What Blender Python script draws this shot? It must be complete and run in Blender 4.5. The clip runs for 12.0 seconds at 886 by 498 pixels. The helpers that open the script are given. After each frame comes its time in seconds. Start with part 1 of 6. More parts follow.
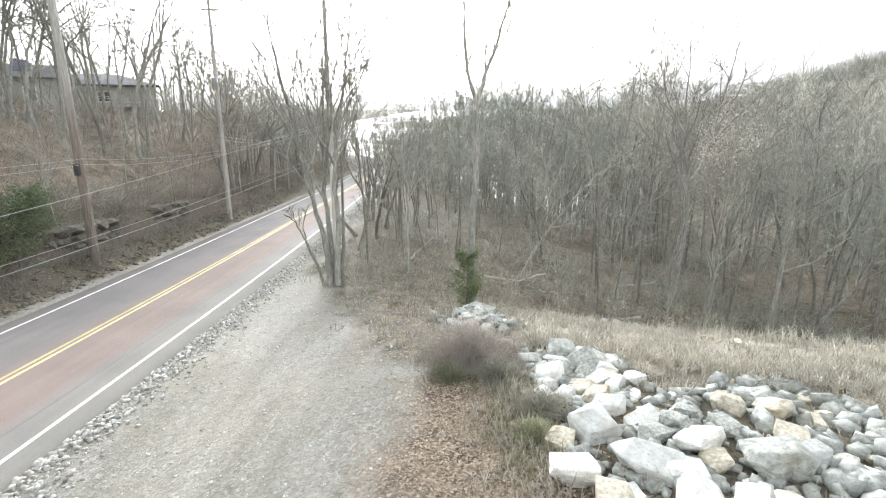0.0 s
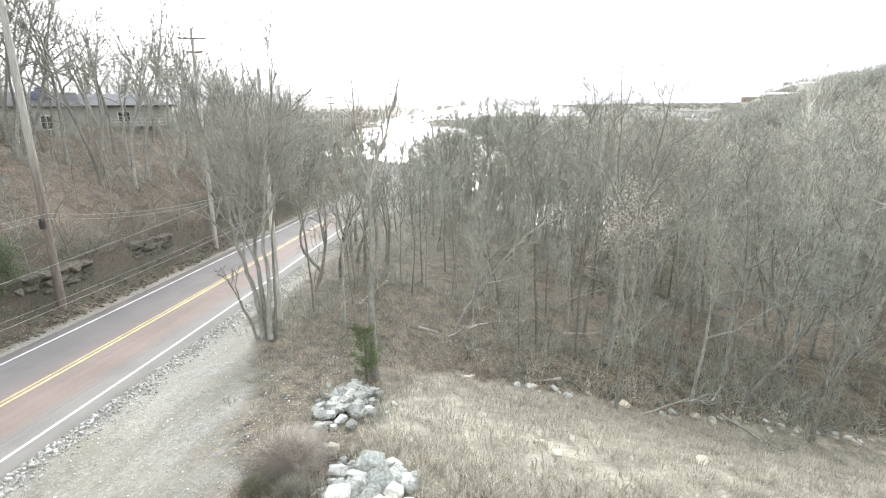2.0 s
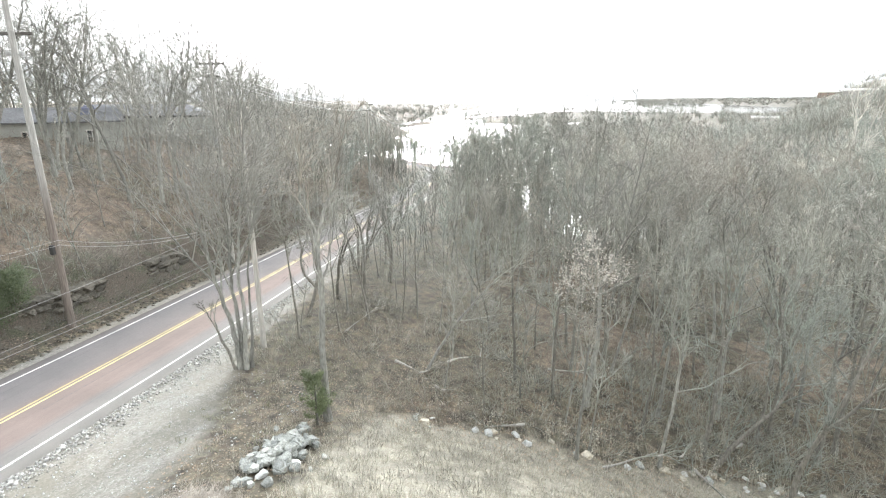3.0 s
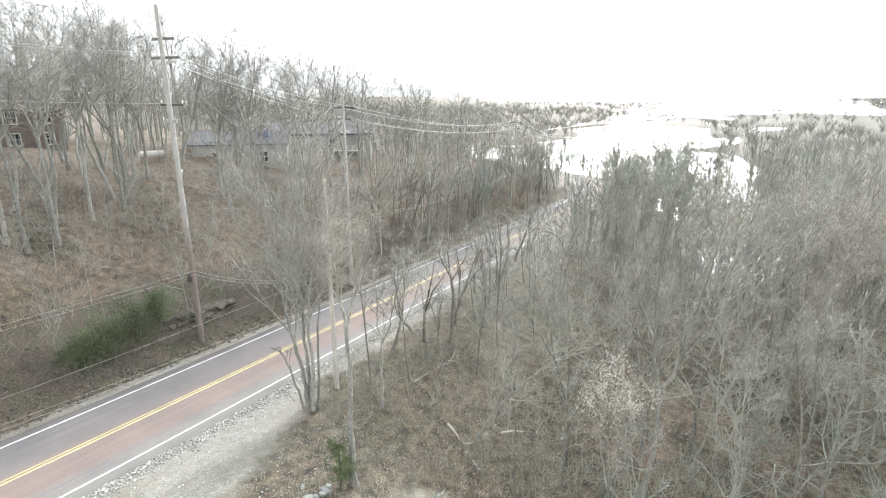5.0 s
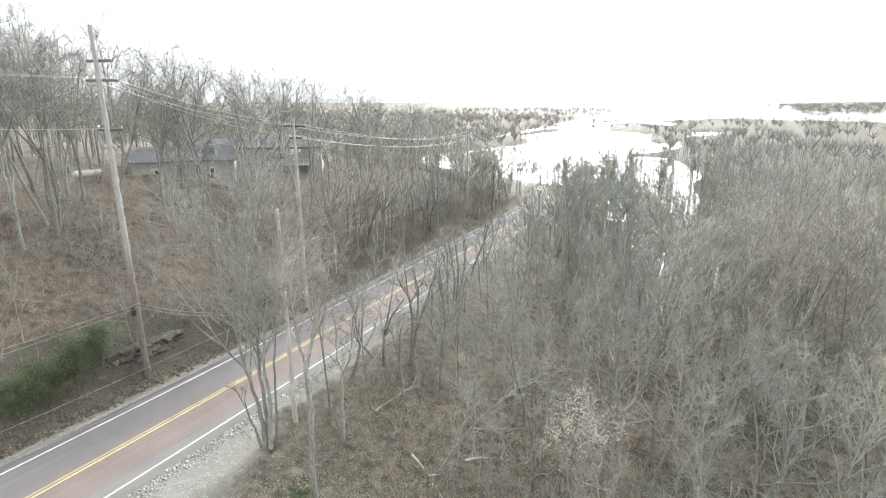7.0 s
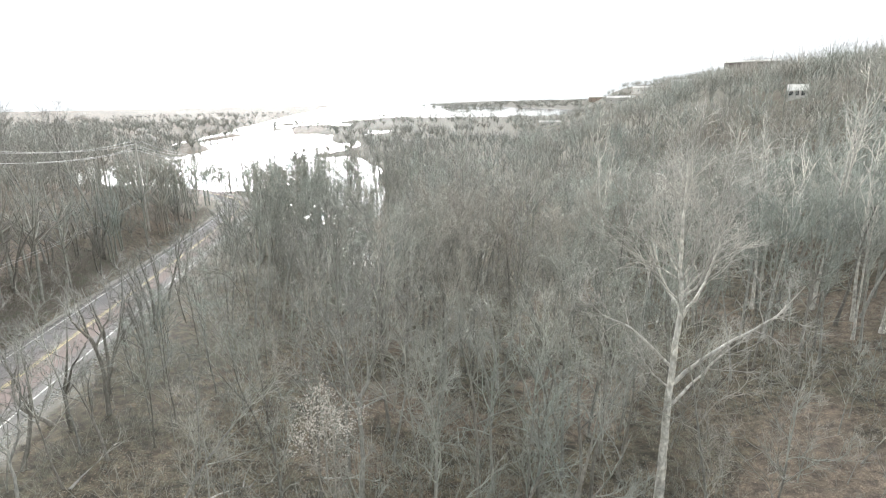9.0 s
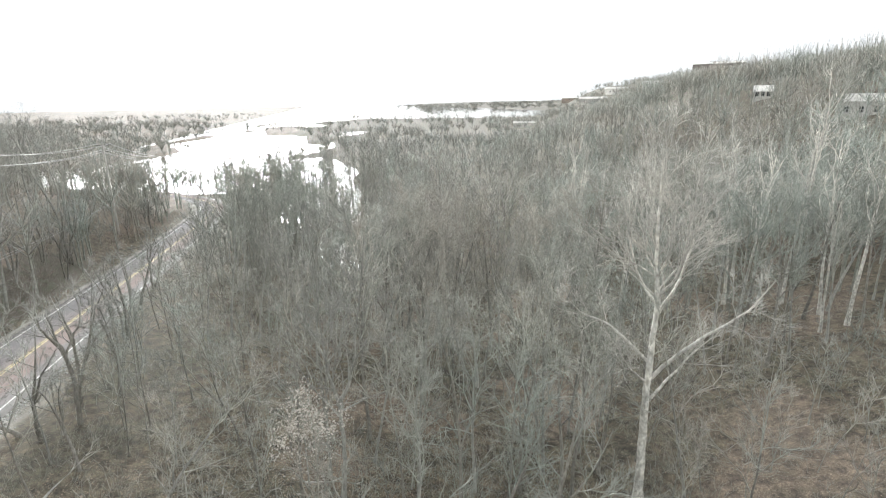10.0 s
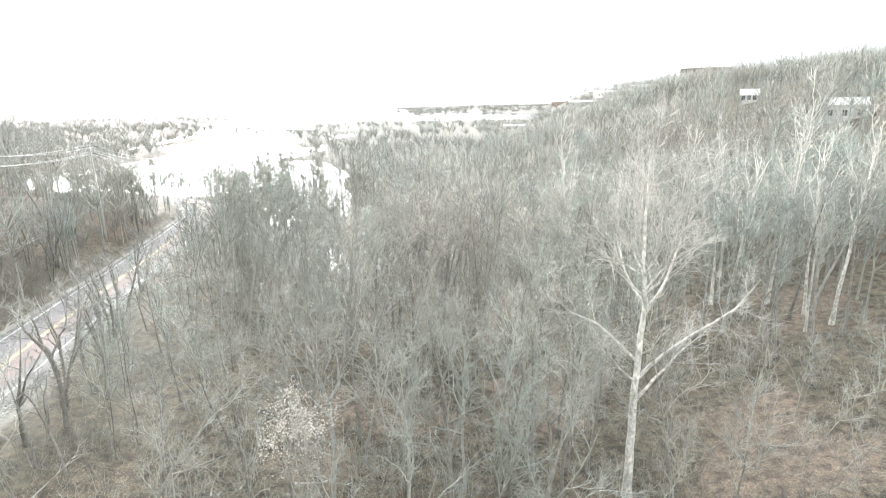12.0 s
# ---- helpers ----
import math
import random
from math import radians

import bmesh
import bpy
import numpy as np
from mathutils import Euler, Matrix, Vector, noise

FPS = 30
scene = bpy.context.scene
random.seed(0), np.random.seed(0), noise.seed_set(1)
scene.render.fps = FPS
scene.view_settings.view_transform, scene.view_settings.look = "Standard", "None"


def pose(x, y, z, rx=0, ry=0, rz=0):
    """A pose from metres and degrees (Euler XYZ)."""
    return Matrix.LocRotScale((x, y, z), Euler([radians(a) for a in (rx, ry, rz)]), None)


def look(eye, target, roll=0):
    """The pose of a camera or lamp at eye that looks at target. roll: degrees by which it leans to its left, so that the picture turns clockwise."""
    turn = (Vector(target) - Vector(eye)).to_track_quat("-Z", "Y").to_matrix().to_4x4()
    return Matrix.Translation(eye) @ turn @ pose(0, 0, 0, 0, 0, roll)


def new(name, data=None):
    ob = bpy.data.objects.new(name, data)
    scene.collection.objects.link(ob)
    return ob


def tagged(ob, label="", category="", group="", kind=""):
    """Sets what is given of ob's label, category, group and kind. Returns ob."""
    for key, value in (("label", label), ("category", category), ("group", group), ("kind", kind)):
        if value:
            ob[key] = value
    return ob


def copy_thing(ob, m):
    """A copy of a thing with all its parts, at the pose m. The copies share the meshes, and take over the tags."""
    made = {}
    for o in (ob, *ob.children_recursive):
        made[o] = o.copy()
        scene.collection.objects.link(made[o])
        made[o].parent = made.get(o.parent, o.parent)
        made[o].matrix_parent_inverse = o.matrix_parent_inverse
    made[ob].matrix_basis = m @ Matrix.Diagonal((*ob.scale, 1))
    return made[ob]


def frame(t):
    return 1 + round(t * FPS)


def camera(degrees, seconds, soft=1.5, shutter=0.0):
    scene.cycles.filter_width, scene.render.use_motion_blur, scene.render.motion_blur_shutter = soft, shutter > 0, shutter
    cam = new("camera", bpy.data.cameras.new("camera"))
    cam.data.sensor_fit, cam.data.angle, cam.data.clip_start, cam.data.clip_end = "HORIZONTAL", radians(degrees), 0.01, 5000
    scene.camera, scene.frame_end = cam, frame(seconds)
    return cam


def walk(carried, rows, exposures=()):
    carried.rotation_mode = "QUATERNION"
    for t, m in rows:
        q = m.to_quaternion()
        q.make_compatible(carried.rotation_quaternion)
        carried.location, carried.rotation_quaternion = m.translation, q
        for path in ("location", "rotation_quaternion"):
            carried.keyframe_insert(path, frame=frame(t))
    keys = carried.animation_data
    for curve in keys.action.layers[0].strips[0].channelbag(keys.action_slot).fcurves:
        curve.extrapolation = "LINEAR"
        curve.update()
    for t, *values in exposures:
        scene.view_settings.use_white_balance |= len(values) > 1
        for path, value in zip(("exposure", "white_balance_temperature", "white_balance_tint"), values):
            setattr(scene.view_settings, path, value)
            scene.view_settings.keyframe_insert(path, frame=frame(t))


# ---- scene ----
cam = camera(78.9, 12.0, soft=1.2)
METRES, EYE, TILT, LEAN, TURN = 22.5, 8.12, -14.8, 0.0, 0.0
ROWS = [
    (0.0, 0.0, 0.0, 0.0, 0.0, 0.0, 0.0),
    (0.5, 0.0423, -0.007, 0.0229, 0.24, -0.07, 0.06),
    (1.0, 0.1025, -0.0161, 0.057, 1.0, -0.19, -0.06),
    (1.5, 0.1754, -0.0258, 0.0985, 2.16, -0.26, -0.37),
    (2.0, 0.2604, -0.0325, 0.1499, 4.13, -0.51, -0.9),
    (2.5, 0.3535, -0.0315, 0.2065, 6.63, -0.84, -1.56),
    (4.5, 0.6878, 0.0528, 0.4287, 23.01, -2.6, -5.46),
    (5.0, 0.6997, 0.0569, 0.4817, 27.75, -3.09, -6.96),
    (5.5, 0.6911, 0.0564, 0.5243, 31.12, -3.38, -8.01),
    (6.0, 0.681, 0.0609, 0.5366, 32.4, -3.42, -8.37),
    (6.5, 0.6743, 0.0638, 0.5382, 29.48, -2.86, -7.61),
    (7.0, 0.6711, 0.0657, 0.537, 22.71, -1.96, -5.69),
    (7.5, 0.6667, 0.0674, 0.5334, 11.75, -1.07, -2.45),
    (7.7, 0.6648, 0.0688, 0.5323, 8.45, -0.98, -1.5),
    (9.3, 0.648, 0.0805, 0.523, -9.87, -0.99, 3.7),
    (9.5, 0.6464, 0.0815, 0.5222, -10.23, -0.99, 3.81),
    (10.0, 0.6421, 0.0803, 0.5225, -10.84, -1.0, 3.94),
    (10.5, 0.6407, 0.0777, 0.5222, -11.14, -1.0, 3.98),
    (11.0, 0.6416, 0.0756, 0.521, -11.39, -0.98, 4.01),
    (11.5, 0.6428, 0.0755, 0.5194, -11.62, -0.91, 4.04),
    (12.0, 0.6439, 0.0748, 0.515, -11.84, -0.76, 4.05),
]
walk(cam, [(t, pose(0, 0, EYE, TILT, LEAN, TURN) @ pose(METRES * x, METRES * y, METRES * z, 90 + pitch, roll, yaw)) for t, x, y, z, yaw, pitch, roll in ROWS],
     [(0.0, 1.57, 6250, 8), (1.5, 1.59, 6250, 8), (2.5, 1.74, 6200, 8), (5.5, 1.67, 6200, 8), (7.5, 1.46, 6200, 8), (9.5, 1.33, 6200, 8), (10.5, 1.35, 6200, 8), (12.0, 2.14, 6100, 8)])

# ---- world and sun: bright thin overcast, low sun ahead ----
SUN_AZ, SUN_EL = -9.0, 15.0
world = bpy.data.worlds.new("world")
scene.world = world
world.use_nodes = True
wn = world.node_tree
wn.nodes.clear()
w_out = wn.nodes.new("ShaderNodeOutputWorld")
w_bg = wn.nodes.new("ShaderNodeBackground")
w_sky = wn.nodes.new("ShaderNodeTexSky")
w_sky.sky_type = "NISHITA"
w_sky.sun_disc = False
w_sky.sun_elevation = radians(SUN_EL)
w_sky.sun_rotation = radians(SUN_AZ)
w_sky.air_density, w_sky.dust_density, w_sky.ozone_density = 1.0, 6.0, 1.0
w_hsv = wn.nodes.new("ShaderNodeHueSaturation")
w_hsv.inputs["Saturation"].default_value = 0.06
w_bg.inputs["Strength"].default_value = 0.12
wn.links.new(w_sky.outputs[0], w_hsv.inputs["Color"])
w_veil = wn.nodes.new("ShaderNodeMix")
w_veil.data_type, w_veil.blend_type = "RGBA", "LIGHTEN"
w_veil.inputs[0].default_value = 1.0
w_veil.inputs[7].default_value = (4.2, 4.2, 4.2, 1)
wn.links.new(w_hsv.outputs[0], w_veil.inputs[6])
wn.links.new(w_veil.outputs[2], w_bg.inputs["Color"])
wn.links.new(w_bg.outputs[0], w_out.inputs["Surface"])
sun_data = bpy.data.lights.new("sun", "SUN")
sun_data.energy, sun_data.angle, sun_data.color = 1.2, radians(14), (1.0, 0.985, 0.96)
sun = new("sun", sun_data)
_se, _sa = radians(SUN_EL), radians(SUN_AZ)
sun.matrix_basis = look((0, 0, 60), (-math.sin(_sa) * math.cos(_se), -math.cos(_sa) * math.cos(_se), 60 - math.sin(_se)))


# ---- materials ----
def node_mat(name):
    m = bpy.data.materials.new(name)
    m.use_nodes = True
    nt = m.node_tree
    return m, nt, nt.nodes["Principled BSDF"]


def ramp(nt, fac, stops):
    r = nt.nodes.new("ShaderNodeValToRGB")
    els = r.color_ramp.elements
    while len(els) < len(stops):
        els.new(0.5)
    for e, (p, c) in zip(els, stops):
        e.position, e.color = p, (*c, 1)
    nt.links.new(fac, r.inputs["Fac"])
    return r.outputs["Color"]


def noise_tex(nt, scale, detail=4.0, stretch=None, coord="pos"):
    n = nt.nodes.new("ShaderNodeTexNoise")
    n.inputs["Scale"].default_value, n.inputs["Detail"].default_value = scale, detail
    if coord == "pos":
        src = nt.nodes.new("ShaderNodeNewGeometry").outputs["Position"]
    else:
        src = nt.nodes.new("ShaderNodeTexCoord").outputs["Object"]
    if stretch:
        mp = nt.nodes.new("ShaderNodeMapping")
        mp.inputs["Scale"].default_value = stretch
        nt.links.new(src, mp.inputs["Vector"])
        src = mp.outputs["Vector"]
    nt.links.new(src, n.inputs["Vector"])
    return n.outputs["Fac"]


def mix(nt, fac, a, b, mode="MIX"):
    m = nt.nodes.new("ShaderNodeMix")
    m.data_type, m.blend_type = "RGBA", mode
    for sock, v in ((m.inputs[0], fac), (m.inputs[6], a), (m.inputs[7], b)):
        if hasattr(v, "is_output"):
            nt.links.new(v, sock)
        elif isinstance(v, (int, float)):
            sock.default_value = v
        else:
            sock.default_value = (*v, 1)
    return m.outputs[2]


def bump(nt, bsdf, height, strength, dist=0.02):
    b = nt.nodes.new("ShaderNodeBump")
    b.inputs["Strength"].default_value, b.inputs["Distance"].default_value = strength, dist
    nt.links.new(height, b.inputs["Height"])
    nt.links.new(b.outputs[0], bsdf.inputs["Normal"])


def rough_mat(name, dark, light, fine=30.0, coarse=1.5, rough=0.9, rel=0.4, metal=0.0, stretch=None, vary=0.25, coord="pos", tint=False):
    """Grain at a fine and a coarse scale, a little different from piece to piece."""
    m, nt, bs = node_mat(name)
    f = noise_tex(nt, fine, 5, stretch, coord)
    c = noise_tex(nt, coarse, 3, None, coord)
    col = ramp(nt, f, [(0.3, dark), (0.7, light)])
    big = ramp(nt, c, [(0.3, (0.78, 0.78, 0.78)), (0.7, (1.15, 1.13, 1.1))])
    col = mix(nt, 1.0, col, big, "MULTIPLY")
    oi = nt.nodes.new("ShaderNodeObjectInfo").outputs["Random"]
    ob_var = ramp(nt, oi, [(0.0, (1 - vary,) * 3), (1.0, (1 + vary,) * 3)])
    col = mix(nt, 1.0, col, ob_var, "MULTIPLY")
    if tint:
        col = mix(nt, 1.0, col, ramp(nt, noise_tex(nt, 0.05, 3), [(0.35, (0.93, 1.0, 0.97)), (0.65, (1.07, 0.98, 0.93))]), "MULTIPLY")
    nt.links.new(col, bs.inputs["Base Color"])
    bs.inputs["Roughness"].default_value, bs.inputs["Metallic"].default_value = rough, metal
    if rel:
        bump(nt, bs, f, rel)
    return m



def rock_mat(name, dark, light, stain):
    """Broken limestone: bright faces, stained patches, dark pits and bedding lines."""
    m, nt, bs = node_mat(name)
    f, big, pit = noise_tex(nt, 7, 6, None, "obj"), noise_tex(nt, 1.3, 4, None, "obj"), noise_tex(nt, 30, 3, None, "obj")
    bed = noise_tex(nt, 2.0, 4, (0.6, 0.6, 7.0), "obj")
    col = ramp(nt, f, [(0.3, dark), (0.62, light)])
    col = mix(nt, ramp(nt, big, [(0.50, (0, 0, 0)), (0.68, (0.8, 0.8, 0.8))]), col, stain)
    col = mix(nt, 1.0, col, ramp(nt, bed, [(0.36, (0.87, 0.86, 0.84)), (0.5, (1, 1, 1))]), "MULTIPLY")
    col = mix(nt, 1.0, col, ramp(nt, pit, [(0.30, (0.62, 0.60, 0.57)), (0.42, (1, 1, 1))]), "MULTIPLY")
    oi = nt.nodes.new("ShaderNodeObjectInfo").outputs["Random"]
    col = mix(nt, 1.0, col, ramp(nt, oi, [(0.0, (0.78, 0.79, 0.79)), (1.0, (1.08, 1.07, 1.05))]), "MULTIPLY")
    isl = nt.nodes.new("ShaderNodeNewGeometry").outputs["Random Per Island"]
    col = mix(nt, 1.0, col, ramp(nt, isl, [(0.0, (0.66, 0.66, 0.65)), (0.3, (0.88, 0.88, 0.86)), (1.0, (1.05, 1.04, 1.02))]), "MULTIPLY")
    nt.links.new(col, bs.inputs["Base Color"])
    bs.inputs["Roughness"].default_value = 0.92
    add = nt.nodes.new("ShaderNodeMath")
    add.operation = "ADD"
    nt.links.new(f, add.inputs[0])
    nt.links.new(bed, add.inputs[1])
    bump(nt, bs, add.outputs[0], 0.5, 0.04)
    return m


bark = rough_mat("bark", (0.21, 0.21, 0.19), (0.46, 0.46, 0.425), 14, 1.2, 0.95, 0.6, stretch=(1, 1, 0.25))
bark_dark = rough_mat("bark_dark", (0.15, 0.143, 0.125), (0.345, 0.332, 0.298), 14, 1.2, 0.95, 0.6, stretch=(1, 1, 0.25))
twig_grey = rough_mat("twig_grey", (0.245, 0.243, 0.222), (0.425, 0.42, 0.388), 3, 0.3, 0.95, 0, vary=0.2)
twig_oak = rough_mat("twig_oak", (0.23, 0.228, 0.206), (0.43, 0.426, 0.39), 3, 0.3, 0.95, 0, vary=0.3)
bark_pale = rough_mat("bark_pale", (0.36, 0.345, 0.30), (0.90, 0.89, 0.84), 5, 0.9, 0.85, 0.3, stretch=(1, 1, 0.6), vary=0.12)
twig_m = rough_mat("twig", (0.255, 0.262, 0.24), (0.465, 0.475, 0.442), 3, 0.3, 0.95, 0, vary=0.24, tint=True)
brush_tan = rough_mat("brush_tan", (0.27, 0.265, 0.218), (0.455, 0.445, 0.38), 3, 0.3, 0.95, 0)
green_weed = rough_mat("green_weed", (0.20, 0.215, 0.125), (0.40, 0.41, 0.27), 3, 0.5, 0.9, 0)
arm_wood = rough_mat("crossarm_wood", (0.12, 0.113, 0.105), (0.24, 0.228, 0.21), 18, 0.6, 0.9, 0.3, stretch=(0.1, 1, 1))
twig_pale = rough_mat("twig_pale", (0.48, 0.46, 0.415), (0.74, 0.72, 0.66), 3, 0.4, 0.95, 0)
twig_red = rough_mat("twig_red", (0.235, 0.215, 0.192), (0.41, 0.38, 0.345), 3, 0.3, 0.95, 0, tint=True)
wood_pole = rough_mat("weathered_pole", (0.40, 0.385, 0.355), (0.66, 0.645, 0.61), 18, 0.6, 0.9, 0.4, stretch=(1, 1, 0.08))


def pole_mat(name, z0, z1):
    """Weathered grey wood whose creosoted foot gives way to grey between two heights."""
    m, nt, bs = node_mat(name)
    grain = noise_tex(nt, 18, 5, (1, 1, 0.08), "obj")
    sep = nt.nodes.new("ShaderNodeSeparateXYZ")
    nt.links.new(nt.nodes.new("ShaderNodeTexCoord").outputs["Object"], sep.inputs[0])
    rng_ = nt.nodes.new("ShaderNodeMapRange")
    rng_.inputs["From Min"].default_value, rng_.inputs["From Max"].default_value = z0, z1
    nt.links.new(sep.outputs["Z"], rng_.inputs["Value"])
    mottle = ramp(nt, noise_tex(nt, 1.6, 4, (1, 1, 0.4), "obj"), [(0.3, (0.4, 0.4, 0.4)), (0.7, (0.6, 0.6, 0.6))])
    edge = mix(nt, 0.35, rng_.outputs["Result"], mottle)
    grey = ramp(nt, grain, [(0.3, (0.36, 0.35, 0.325)), (0.7, (0.60, 0.59, 0.56))])
    brown = ramp(nt, grain, [(0.3, (0.17, 0.143, 0.122)), (0.7, (0.33, 0.285, 0.25))])
    col = mix(nt, ramp(nt, edge, [(0.3, (0, 0, 0)), (0.75, (1, 1, 1))]), brown, grey)
    nt.links.new(col, bs.inputs["Base Color"])
    bs.inputs["Roughness"].default_value = 0.9
    bump(nt, bs, grain, 0.4)
    return m


two_tone_pole = pole_mat("two_tone_pole", 6.0, 11.5)
rock_white = rock_mat("limestone_white", (0.68, 0.695, 0.70), (0.91, 0.925, 0.935), (0.55, 0.53, 0.48))
rock_tan = rock_mat("limestone_tan", (0.44, 0.41, 0.34), (0.76, 0.72, 0.63), (0.38, 0.30, 0.19))
rock_grey = rock_mat("limestone_grey", (0.28, 0.295, 0.288), (0.60, 0.625, 0.61), (0.31, 0.31, 0.26))
shoulder_stone = rock_mat("shoulder_stone", (0.26, 0.26, 0.258), (0.68, 0.68, 0.67), (0.30, 0.285, 0.25))
ledge_m = rough_mat("ledge_rock", (0.075, 0.07, 0.058), (0.235, 0.22, 0.187), 5, 0.8, 0.95, 1.0, stretch=(1, 1, 3))
metal_m = rough_mat("galvanised", (0.42, 0.43, 0.43), (0.60, 0.61, 0.61), 20, 2, 0.45, 0.1, metal=0.7)
dark_metal = rough_mat("dark_metal", (0.05, 0.05, 0.05), (0.10, 0.10, 0.10), 20, 2, 0.5, 0.1)
porcelain = rough_mat("insulator_glaze", (0.45, 0.45, 0.44), (0.62, 0.62, 0.60), 20, 2, 0.3, 0)
bush_brown = rough_mat("bush_brown", (0.36, 0.325, 0.285), (0.56, 0.515, 0.465), 3, 0.5, 0.95, 0)
wire_m = rough_mat("wire", (0.55, 0.55, 0.55), (0.76, 0.76, 0.76), 20, 2, 0.6, 0)
cedar_m = rough_mat("cedar_green", (0.13, 0.165, 0.08), (0.29, 0.34, 0.18), 6, 0.8, 0.8, 0)
honey_m = rough_mat("evergreen_shrub", (0.095, 0.125, 0.065), (0.235, 0.285, 0.16), 6, 0.8, 0.8, 0)
dead_leaf = rough_mat("dead_leaf", (0.58, 0.53, 0.46), (0.90, 0.86, 0.79), 5, 0.8, 0.85, 0)
litter_leaf = rough_mat("litter_leaf", (0.20, 0.15, 0.108), (0.56, 0.465, 0.36), 9, 0.8, 0.9, 0)
grass_m = rough_mat("dry_grass", (0.44, 0.415, 0.345), (0.74, 0.71, 0.625), 3, 0.5, 0.9, 0)
weed_m = rough_mat("dry_weed", (0.42, 0.385, 0.325), (0.64, 0.60, 0.52), 3, 0.5, 0.9, 0)
paint_white = rough_mat("road_paint_white", (0.60, 0.60, 0.59), (0.86, 0.86, 0.84), 25, 0.7, 0.7, 0.1)
paint_yellow = rough_mat("road_paint_yellow", (0.62, 0.52, 0.22), (0.85, 0.74, 0.40), 25, 0.7, 0.7, 0.1)
siding_m = rough_mat("pale_siding", (0.48, 0.50, 0.48), (0.62, 0.64, 0.60), 3, 0.4, 0.8, 0.1, stretch=(0.2, 0.2, 14))
brown_brick = rough_mat("brown_brick", (0.16, 0.135, 0.12), (0.29, 0.25, 0.225), 10, 0.7, 0.9, 0.3)
roof_m = rough_mat("flat_roof", (0.15, 0.155, 0.165), (0.26, 0.265, 0.28), 6, 0.25, 0.9, 0.2)
roof_m.node_tree.nodes["Principled BSDF"].inputs["Specular IOR Level"].default_value = 0.1
shingle_m = rough_mat("shingle_roof", (0.13, 0.12, 0.11), (0.24, 0.22, 0.20), 8, 0.4, 0.9, 0.3)
trim_white = rough_mat("white_trim", (0.70, 0.70, 0.68), (0.82, 0.82, 0.80), 6, 0.5, 0.6, 0)
blue_m = rough_mat("blue_tarp", (0.24, 0.27, 0.42), (0.36, 0.39, 0.55), 4, 1.2, 0.6, 0.2)
brick_orange = rough_mat("orange_brick", (0.34, 0.27, 0.22), (0.46, 0.38, 0.32), 1, 0.1, 0.9, 0)
white_wall = rough_mat("white_wall", (0.60, 0.59, 0.56), (0.78, 0.77, 0.74), 1, 0.1, 0.8, 0)
tar_m = rough_mat("tar", (0.09, 0.09, 0.09), (0.17, 0.17, 0.17), 20, 1.0, 0.6, 0)
concrete_m = rough_mat("concrete", (0.42, 0.41, 0.38), (0.60, 0.58, 0.54), 12, 0.6, 0.9, 0.2)


def glass_mat():
    m, nt, bs = node_mat("window_glass")
    bs.inputs["Base Color"].default_value = (0.03, 0.035, 0.04, 1)
    bs.inputs["Roughness"].default_value = 0.06
    return m


glass_m = glass_mat()


def water_mat():
    m, nt, bs = node_mat("river_water")
    bs.inputs["Base Color"].default_value = (0.09, 0.085, 0.06, 1)
    bs.inputs["Roughness"].default_value = 0.06
    bs.inputs["IOR"].default_value = 1.33
    bump(nt, bs, noise_tex(nt, 0.6, 3), 0.15, 0.05)
    return m


def road_mat():
    """Worn asphalt: a reddish chip-seal band in the lane nearest the lot, a grey far lane, long joints."""
    m, nt, bs = node_mat("asphalt")
    at = nt.nodes.new("ShaderNodeAttribute")
    at.attribute_name = "across"
    f = noise_tex(nt, 45, 4)
    streak = noise_tex(nt, 1.0, 4, (2.5, 0.05, 1))
    blot = noise_tex(nt, 0.35, 3)
    base = ramp(nt, at.outputs["Fac"], [(0.0, (0.225, 0.211, 0.203)), (0.10, (0.211, 0.203, 0.205)), (0.42, (0.225, 0.209, 0.205)), (0.47, (0.27, 0.225, 0.207)),
                                        (0.74, (0.279, 0.228, 0.209)), (0.80, (0.257, 0.241, 0.232)), (0.90, (0.27, 0.261, 0.248)), (1.0, (0.297, 0.288, 0.27))])
    col = mix(nt, 1.0, base, ramp(nt, f, [(0.3, (0.8, 0.8, 0.8)), (0.7, (1.2, 1.2, 1.2))]), "MULTIPLY")
    col = mix(nt, 1.0, col, ramp(nt, streak, [(0.3, (0.93, 0.93, 0.935)), (0.7, (1.05, 1.04, 1.035))]), "MULTIPLY")
    col = mix(nt, 1.0, col, ramp(nt, blot, [(0.3, (0.9, 0.9, 0.9)), (0.7, (1.08, 1.06, 1.05))]), "MULTIPLY")
    nt.links.new(col, bs.inputs["Base Color"])
    bs.inputs["Roughness"].default_value = 0.95
    bs.inputs["Specular IOR Level"].default_value = 0.15
    bump(nt, bs, f, 0.25, 0.008)
    return m


